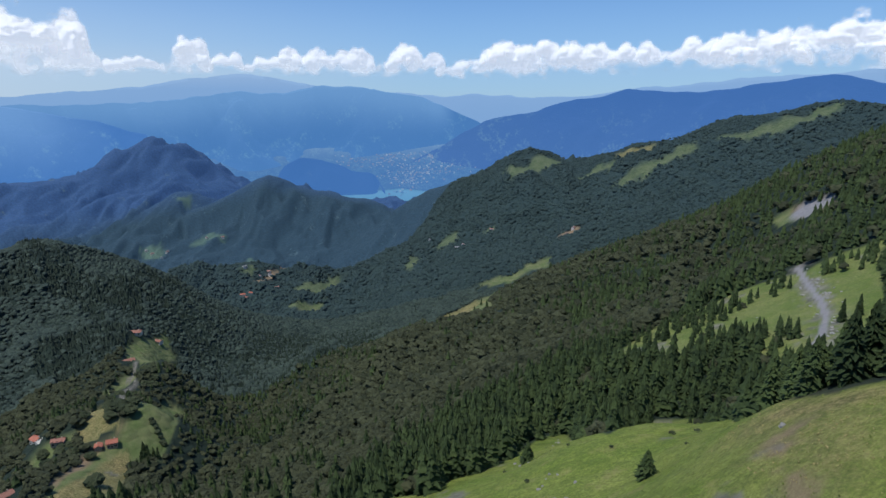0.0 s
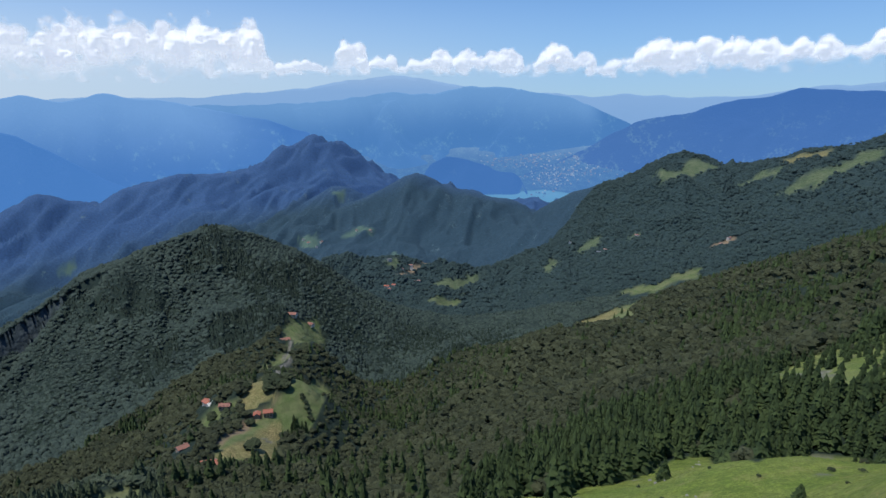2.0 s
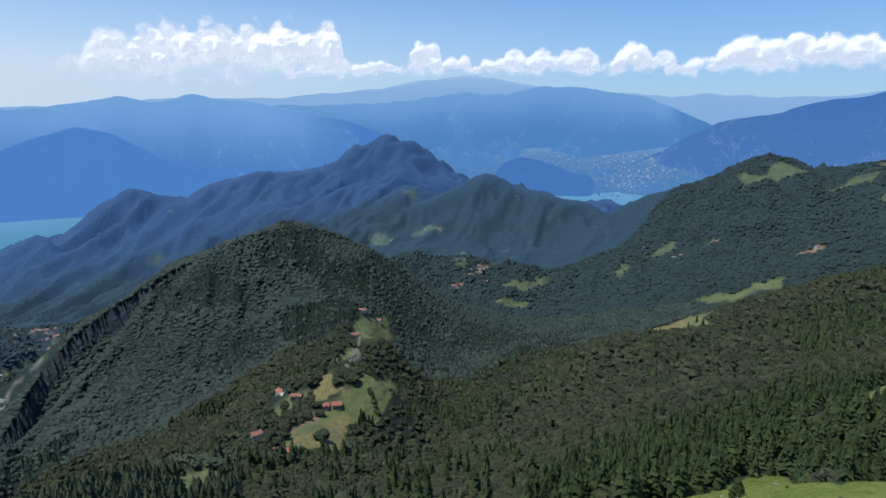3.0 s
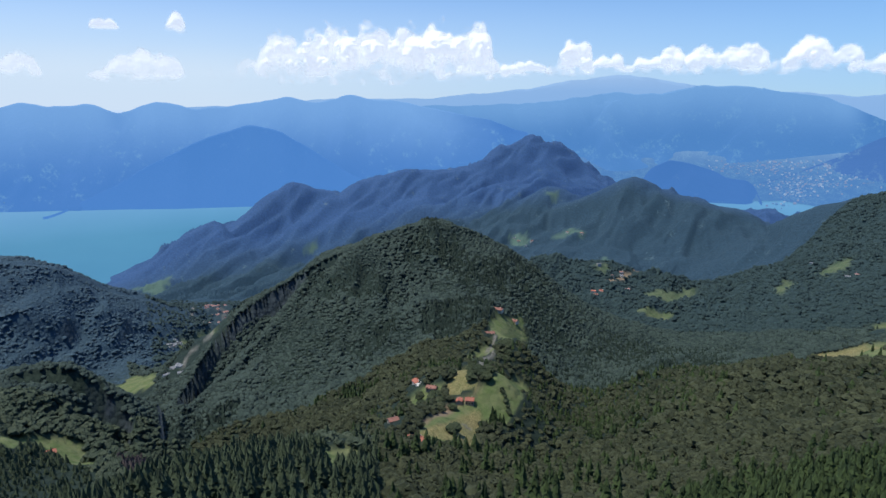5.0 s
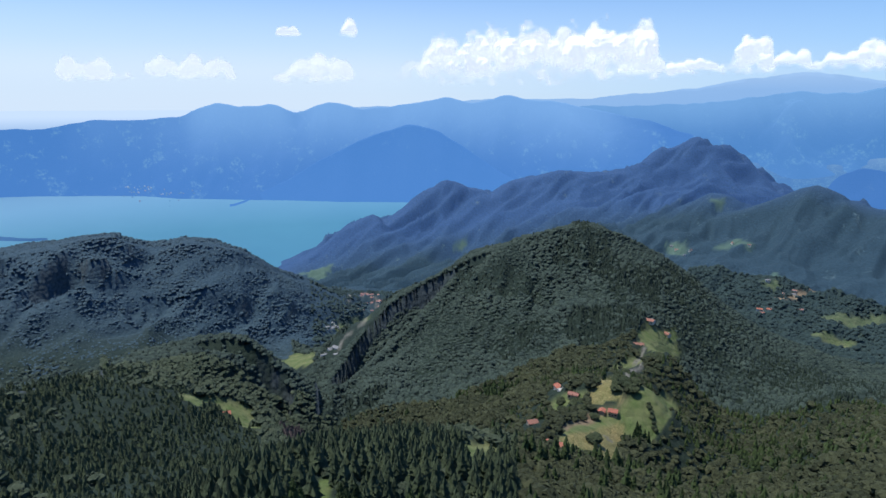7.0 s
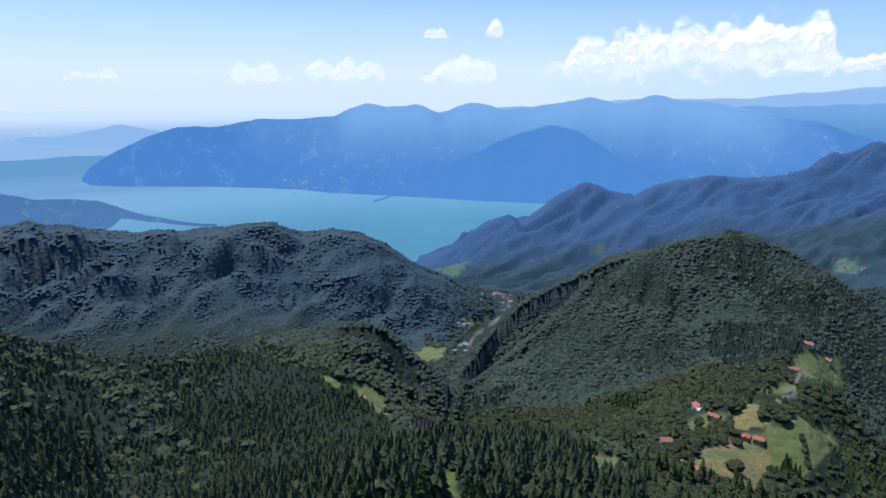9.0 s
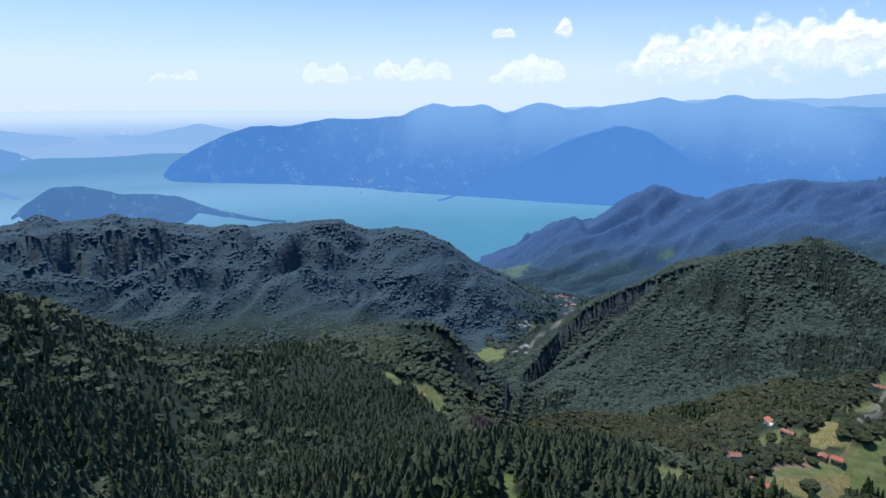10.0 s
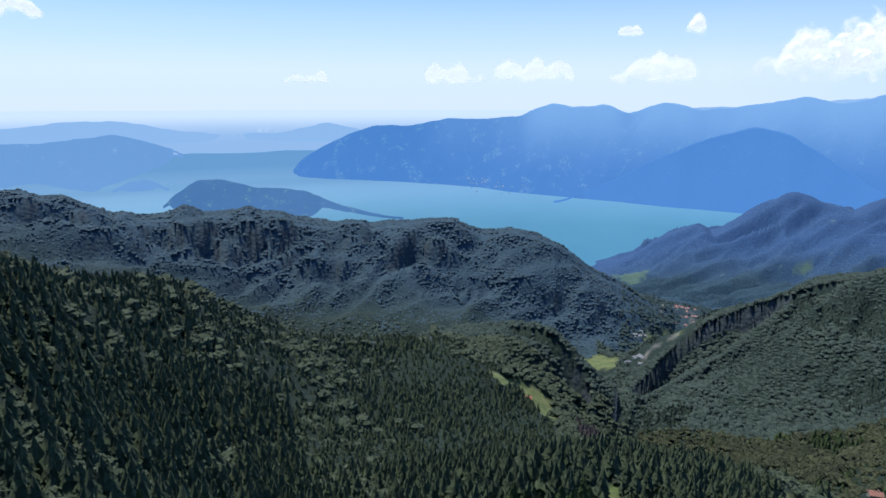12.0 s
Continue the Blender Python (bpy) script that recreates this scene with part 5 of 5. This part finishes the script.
ROADSIDE = Nodes("pale_limestone")
ROADSIDE.bump(ROADSIDE.noise(2.0, 6.0, 0.7), 0.2)
ROADSIDE = ROADSIDE.done(ROADSIDE.mix(ROADSIDE.noise(0.7, 5.0), (0.20, 0.20, 0.19), (0.42, 0.41, 0.39)))
for k in range(34):
    i = rng.integers(2, len(MOUNTAIN_ROAD) - 2)
    (ax, ay), (bx, by) = MOUNTAIN_ROAD[i], MOUNTAIN_ROAD[i + 1]
    u, off = rng.uniform(0, 1), rng.choice([1, 1, 1, -1]) * (3.2 + abs(rng.normal(0, 2.2)))
    long = math.hypot(bx - ax, by - ay)
    x, y, s = ax + u * (bx - ax) + off * (by - ay) / long, ay + u * (by - ay) - off * (bx - ax) / long, rng.uniform(0.4, 1.0)
    v, f = lump_form(7, 3, rng)
    z = float(ground_height(np.array([x]), np.array([y]))[0])
    ob = tagged(new("boulder", mesh_of("boulder", v * (s * 1.4, s, s * 0.7), f, ROADSIDE, False)), "pale limestone block on the bank of the mountain road", "boulder", "boulders beside the road")
    ob.matrix_world = pose(x, y, z + 0.1 * s, 0, 0, rng.uniform(0, 360))


# ---- houses ----
def plain(name, colour, spread=0.2, roughness=0.85, scale=1.5):
    n = Nodes(name, roughness)
    n.bump(n.noise(scale * 4, 4.0), 0.03)
    return n.done(n.mix(n.grey(n.noise(scale, 5.0), 0.3, 0.7), [c * (1 - spread) for c in colour], [min(c * (1 + spread), 0.95) for c in colour]))


PLASTER = plain("white_plaster", (0.66, 0.63, 0.57), 0.1)
STONE = plain("field_stone", (0.34, 0.30, 0.25), 0.3)
TILES = plain("terracotta_tiles", (0.40, 0.155, 0.105), 0.25)
OLD_TILES = plain("weathered_tiles", (0.32, 0.16, 0.12), 0.3)
# tile red paled by haze put into the colour
TOWN_TILES = plain("hazed_town_tiles", (0.36, 0.20, 0.17), 0.25)
GREY_ROOF = plain("grey_sheet_roof", (0.24, 0.25, 0.26), 0.3)
TIMBER = plain("dark_timber", (0.09, 0.06, 0.04))
PANE = Nodes("window_glass", 0.08)
PANE = PANE.done(PANE.mix(0.5, (0.02, 0.025, 0.03), (0.04, 0.045, 0.05)))


def box(x0, y0, z0, x1, y1, z1):
    v = [(x, y, z) for z in (z0, z1) for y in (y0, y1) for x in (x0, x1)]
    return v, [(0, 2, 3, 1), (4, 5, 7, 6), (0, 1, 5, 4), (2, 6, 7, 3), (0, 4, 6, 2), (1, 3, 7, 5)]


def box_mesh(name, material, *sizes):
    v, f = box(*sizes)
    return mesh_of(name, v, f, material, False)


def house(x, y, turn, length, width, wall_h, pitch, label, wall, roof, windows=3, name="farmhouse", group="", sunk=1.5):
    """A gabled house: walls, a roof of two thick slopes, ridge, chimney, door and windows."""
    home = tagged(new(name), label, "house", group)
    z = float(ground_height(np.array([x]), np.array([y]))[0])
    home.matrix_world = pose(x, y, z, 0, 0, turn)
    l, w, top = length / 2, width / 2, wall_h + width / 2 * pitch
    v = [(-l, -w, -sunk), (l, -w, -sunk), (l, w, -sunk), (-l, w, -sunk), (-l, -w, wall_h), (l, -w, wall_h), (l, w, wall_h), (-l, w, wall_h), (-l, 0, top), (l, 0, top)]
    me = bpy.data.meshes.new("wall")
    me.from_pydata(v, [], [(0, 1, 5, 4), (2, 3, 7, 6), (0, 4, 8, 7, 3), (1, 2, 6, 9, 5)])
    me.materials.append(wall)
    part("wall", me, home)
    over, thick = 0.7, 0.28
    for side in (-1, 1):
        eave = (side * (w + over), wall_h - over * pitch)
        pts = [(0, top + 0.02), eave, (eave[0], eave[1] + thick), (0, top + thick)]
        rv = [(sx * (l + over), py, pz) for sx in (-1, 1) for py, pz in pts]
        me = bpy.data.meshes.new("roof")
        me.from_pydata(rv, [], [(0, 1, 2, 3), (7, 6, 5, 4), (0, 4, 5, 1), (1, 5, 6, 2), (2, 6, 7, 3), (3, 7, 4, 0)])
        me.materials.append(roof)
        slope = part("roof", me, home)
    part("ridge_cap", box_mesh("ridge_cap", roof, -l - over, -0.18, top + thick - 0.1, l + over, 0.18, top + thick + 0.14), home)
    part("chimney", box_mesh("chimney", wall, l * 0.4, w * 0.25, top - 1.4, l * 0.4 + 0.8, w * 0.25 + 0.8, top + 1.0), slope)
    pane = box_mesh("window", PANE, -0.5, -0.06, -0.65, 0.5, 0.06, 0.65)
    shutter = box_mesh("shutter", TIMBER, -0.25, -0.05, -0.68, 0.25, 0.05, 0.68)
    for side in (-1, 1):
        for k in range(windows):
            for level in range(1 if wall_h < 4 else 2):
                wx = -l + length * (k + 0.5) / windows
                if side < 0 and k == windows // 2 and level == 0:
                    door = part("door", box_mesh("door", TIMBER, wx - 0.55, -w - 0.06, 0, wx + 0.55, -w + 0.05, 2.1), home)
                    continue
                win = part("window", pane, home)
                win.matrix_local = pose(wx, side * (w + 0.02), 1.5 + 2.6 * level)
                if name == "farmhouse":
                    for leaf_side in (-0.78, 0.78):
                        part("shutter", shutter, win).matrix_local = pose(leaf_side, side * 0.06, 0)
    return home


house(-282, 389, 20, 15, 9, 4.4, 0.45, "long stone farmhouse with a red tiled roof at the wood's edge", STONE, TILES)
house(-331, 419, 60, 9, 7, 3.2, 0.45, "small stone barn with a faded red roof among trees", STONE, OLD_TILES, 2, "barn")
house(-396, 549, -30, 10, 8, 5.4, 0.45, "white plastered house with a red tiled roof", PLASTER, TILES)
house(-386, 541, 60, 8, 6, 3.0, 0.4, "white plastered annex beside the farmhouse", PLASTER, PLASTER, 2)
house(-361, 529, 15, 11, 7.5, 4.0, 0.45, "low stone farmhouse with a weathered tiled roof", STONE, OLD_TILES)
house(-311, 529, 25, 9, 8, 4.4, 0.5, "stone farmhouse with a bright orange-red tiled roof", STONE, TILES)
house(-320, 522, 115, 7, 6, 3.2, 0.45, "small red-roofed stable beside the farmhouse", STONE, TILES, 2, "barn")
house(-473, 899, 10, 17, 10, 5.0, 0.45, "plastered farmhouse with a red roof above the green meadow", PLASTER, OLD_TILES)
house(-425, 782, 40, 14, 9, 4.0, 0.45, "stone farmhouse with a red roof beside the track", STONE, OLD_TILES)
house(-459, 938, -20, 12, 8, 4.0, 0.45, "small plastered house at the foot of the knoll", PLASTER, OLD_TILES)
house(-690, 268, 70, 15, 9, 4.0, 0.45, "stone chalet with a red roof on the steep meadow", STONE, TILES)
house(-586, 1728, 10, 15, 9, 5.0, 0.45, "large plastered house with a bright red roof in the valley", PLASTER, TILES, 4, "valley_house")
house(-566, 1742, -20, 13, 9, 5.0, 0.45, "plastered valley house with a red roof", PLASTER, TILES, 4, "valley_house")
house(-573, 1710, 30, 12, 8, 5.0, 0.45, "plastered valley house with a weathered roof", PLASTER, OLD_TILES, 4, "valley_house")

# hamlets in the side valleys
for k, (x, y) in enumerate([(-1106, 2236), (-1078, 2221), (-1040, 2262), (-1020, 2170), (-940, 2400), (-848, 2316), (-651, 1957), (-668, 2100), (-600, 1946), (-576, 1972), (-584, 1990), (-508, 1805), (-49, 2116), (66, 1966), (158, 1975), (44, 1960), (370, 1722), (350, 1708)]):
    house(x, y, 37 * k, 11 + k % 4, 8, 4.5, 0.42, "plastered hamlet house with a haze-paled tiled roof among fields", PLASTER, TOWN_TILES if k % 3 else GREY_ROOF, 2, "hamlet_house", "hamlets in the side valleys", 5)

# the small town on the valley floor
rng = np.random.default_rng(41)
for cx, cy, spread, count, upper in ((-1415, 895, 26, 14, False), (-1002, 636, 15, 6, False), (-1560, 1120, 30, 6, True), (-1688, 1222, 30, 22, True)):
    for k in range(count):
        x, y = cx + rng.normal(0, spread), cy + rng.normal(0, spread)
        house(float(x), float(y), rng.uniform(0, 180), rng.uniform(8, 14), rng.uniform(6, 9), rng.uniform(4, 6), 0.4,
              "plastered town house with a red tiled roof in the valley" if upper else "pale workshop building with a grey roof in the valley",
              PLASTER, TOWN_TILES if upper else GREY_ROOF, 2, "town_house" if upper else "workshop", "valley town", 6)


# ---- clouds ----
def vapour():
    """Cloud droplets with glow for scattered sunlight: dense heads, thin and torn towards the base."""
    n = Nodes("glowing_cloud_vapour", 1.0)
    n.bump(n.noise(0.02, 3.0, 0.5), 10.0, 0.3)
    # even glow added for sunlight scattered inside the cloud
    n.shader.inputs["Emission Color"].default_value = (0.84, 0.90, 1.0, 1)
    n.shader.inputs["Emission Strength"].default_value = 0.74
    n.shader.inputs["Specular IOR Level"].default_value = 0
    n.link(n.attribute("thick"), n.shader.inputs["Alpha"])
    return n.done(n.mix(n.noise(0.006, 4.0), (0.38, 0.39, 0.41), (0.46, 0.47, 0.48)))


VAPOUR = vapour()


def cloud(bearing, rise, wide, high, seed, label="white heaped cloud with a thin hazy base"):
    """A heaped cloud, 4.9 km off: wide and high in degrees, puffs swelling to the front and the back, dense heads, a torn thin base."""
    rng = np.random.default_rng(seed)
    far, unit = 4880.0, 4880.0 * radians(1)
    w, h = wide * unit * 1.25, high * unit
    heads = [(rng.uniform(-0.30, 0.30), rng.uniform(0.62, 1.0), min(rng.uniform(0.45, 0.8) * h / w, 0.3)) for _ in range(2 + int(wide / 2.2))]
    cols, rows = max(int(wide * 1.25 / 0.11), 18), max(int(high * 1.45 / 0.11), 14)
    u, v = np.meshgrid(np.linspace(-0.5, 0.5, cols), np.linspace(-0.25, 1.2, rows), indexing="ij")
    x, z = u * w, v * h
    swell = -0.45 * (fbm(x + 900 * seed, z, 170, 1, seed, True) + 0.45 * fbm(x + 300 * seed, z * 1.1, 70, 2, seed + 5, True))
    crown = np.maximum.reduce([0.40 * (1 - (2.2 * u) ** 2)] + [t * np.sqrt(np.maximum(1 - ((u - c) / s) ** 2, 0)) for c, t, s in heads]) * (1 - smooth(0.36, 0.49, np.abs(u)))
    ragged = 0.15 * fbm(x, z, 75, 4, seed + 9) + 0.12 * swell
    thick = smooth(-0.02, 0.20, crown + ragged - v) * smooth(-0.24, 0.22, v + 1.3 * ragged) * smooth(0.0, 0.16, crown + 0.5 * ragged)
    depth = 0.42 * h * smooth(-0.05, 0.45, crown - v) * smooth(-0.25, 0.25, v) * (0.8 + 0.9 * swell) + 2.0
    a, e = radians(bearing), radians(rise)
    heap = tagged(new("cloud"), label, "cloud", "heaped clouds")
    heap.matrix_world = Matrix.Translation((-far * math.sin(a) * math.cos(e), far * math.cos(a) * math.cos(e), 900 + far * math.sin(e))) @ Matrix.Rotation(a, 4, "Z")
    for side in (-1, 1):
        f = grid_faces(cols, rows)
        f = f[(thick.ravel()[f] > 0.02).any(1)]
        used, index = np.unique(f, return_inverse=True)
        p = np.stack([x, side * depth * (1.0 if side < 0 else 0.5), z], -1).reshape(-1, 3)[used]
        me = mesh_of("billow", p, index.reshape(f.shape)[:, ::-side], VAPOUR, True, {"thick": thick.ravel()[used]})
        tagged(part("billow", me, heap), kind="stuff")
    return heap


# bearing and rise of the base, width and height in degrees
CLOUDS = [(76.0, 2.07, 6.0, 1.7), (69.1, 2.28, 7.4, 1.84), (58.5, 2.17, 6.6, 2.18), (60.6, 5.79, 2.0, 0.91), (55.4, 5.8, 1.7, 1.48), (42.8, 2.6, 19.0, 4.2), (32.4, 3.0, 7.2, 4.2), (25.5, 2.77, 3.7, 1.05), (21.9, 2.89, 3.7, 2.58), (18.5, 2.85, 2.8, 1.45), (10.4, 2.84, 9.0, 2.2), (3.6, 2.8, 8.5, 2.4), (-4.0, 2.72, 9.5, 2.7), (-12.2, 2.96, 9.8, 2.6), (-20.1, 3.2, 8.3, 2.4), (-25.8, 3.2, 7.2, 2.93), (-32.0, 3.2, 9.0, 3.6), (-37.6, 3.02, 6.3, 2.84), (89.1, 1.92, 3.7, 1.05), (110.9, 6.55, 4.1, 1.64), (29.3, 2.5, 7.6, 1.3), (15.2, 2.8, 4.8, 1.5)]
for k, (bearing, rise, wide, high) in enumerate(CLOUDS):
    cloud(bearing, rise, wide, high, 200 + k)


# ---- far towns ----
def far_town(name, label, spots, material, seed):
    """Tiny far houses: one mesh of many blocks with hipped tops."""
    rng = np.random.default_rng(seed)
    vs, fs, n = [], [], 0
    block = np.array([(-1, -1, -2), (1, -1, -2), (1, 1, -2), (-1, 1, -2), (-1, -1, 1), (1, -1, 1), (1, 1, 1), (-1, 1, 1), (-0.5, 0, 1.7), (0.5, 0, 1.7)], float)
    faces = np.array([(0, 1, 5), (0, 5, 4), (1, 2, 6), (1, 6, 5), (2, 3, 7), (2, 7, 6), (3, 0, 4), (3, 4, 7), (4, 5, 9), (4, 9, 8), (6, 7, 8), (6, 8, 9), (5, 6, 9), (7, 4, 8)])
    for bearing, r, spread, count, z in spots:
        for _ in range(count):
            a, d = radians(bearing + rng.normal(0, spread)), r * (1 + rng.normal(0, 0.05))
            s = rng.uniform(0.5, 1.3) * r * 0.00075
            p = block * (s * rng.uniform(0.8, 2.2), s, s * 0.7) + (-d * math.sin(a), d * math.cos(a), z + s)
            vs.append(p)
            fs.append(faces + n)
            n += len(block)
    return tagged(new(name, mesh_of(name, squash(np.concatenate(vs)), np.concatenate(fs), material, False)), label, "town", kind="stuff")


TOWN = Nodes("hazed_town_glow")
# house colours hold haze blue; glow hides their shaded sides
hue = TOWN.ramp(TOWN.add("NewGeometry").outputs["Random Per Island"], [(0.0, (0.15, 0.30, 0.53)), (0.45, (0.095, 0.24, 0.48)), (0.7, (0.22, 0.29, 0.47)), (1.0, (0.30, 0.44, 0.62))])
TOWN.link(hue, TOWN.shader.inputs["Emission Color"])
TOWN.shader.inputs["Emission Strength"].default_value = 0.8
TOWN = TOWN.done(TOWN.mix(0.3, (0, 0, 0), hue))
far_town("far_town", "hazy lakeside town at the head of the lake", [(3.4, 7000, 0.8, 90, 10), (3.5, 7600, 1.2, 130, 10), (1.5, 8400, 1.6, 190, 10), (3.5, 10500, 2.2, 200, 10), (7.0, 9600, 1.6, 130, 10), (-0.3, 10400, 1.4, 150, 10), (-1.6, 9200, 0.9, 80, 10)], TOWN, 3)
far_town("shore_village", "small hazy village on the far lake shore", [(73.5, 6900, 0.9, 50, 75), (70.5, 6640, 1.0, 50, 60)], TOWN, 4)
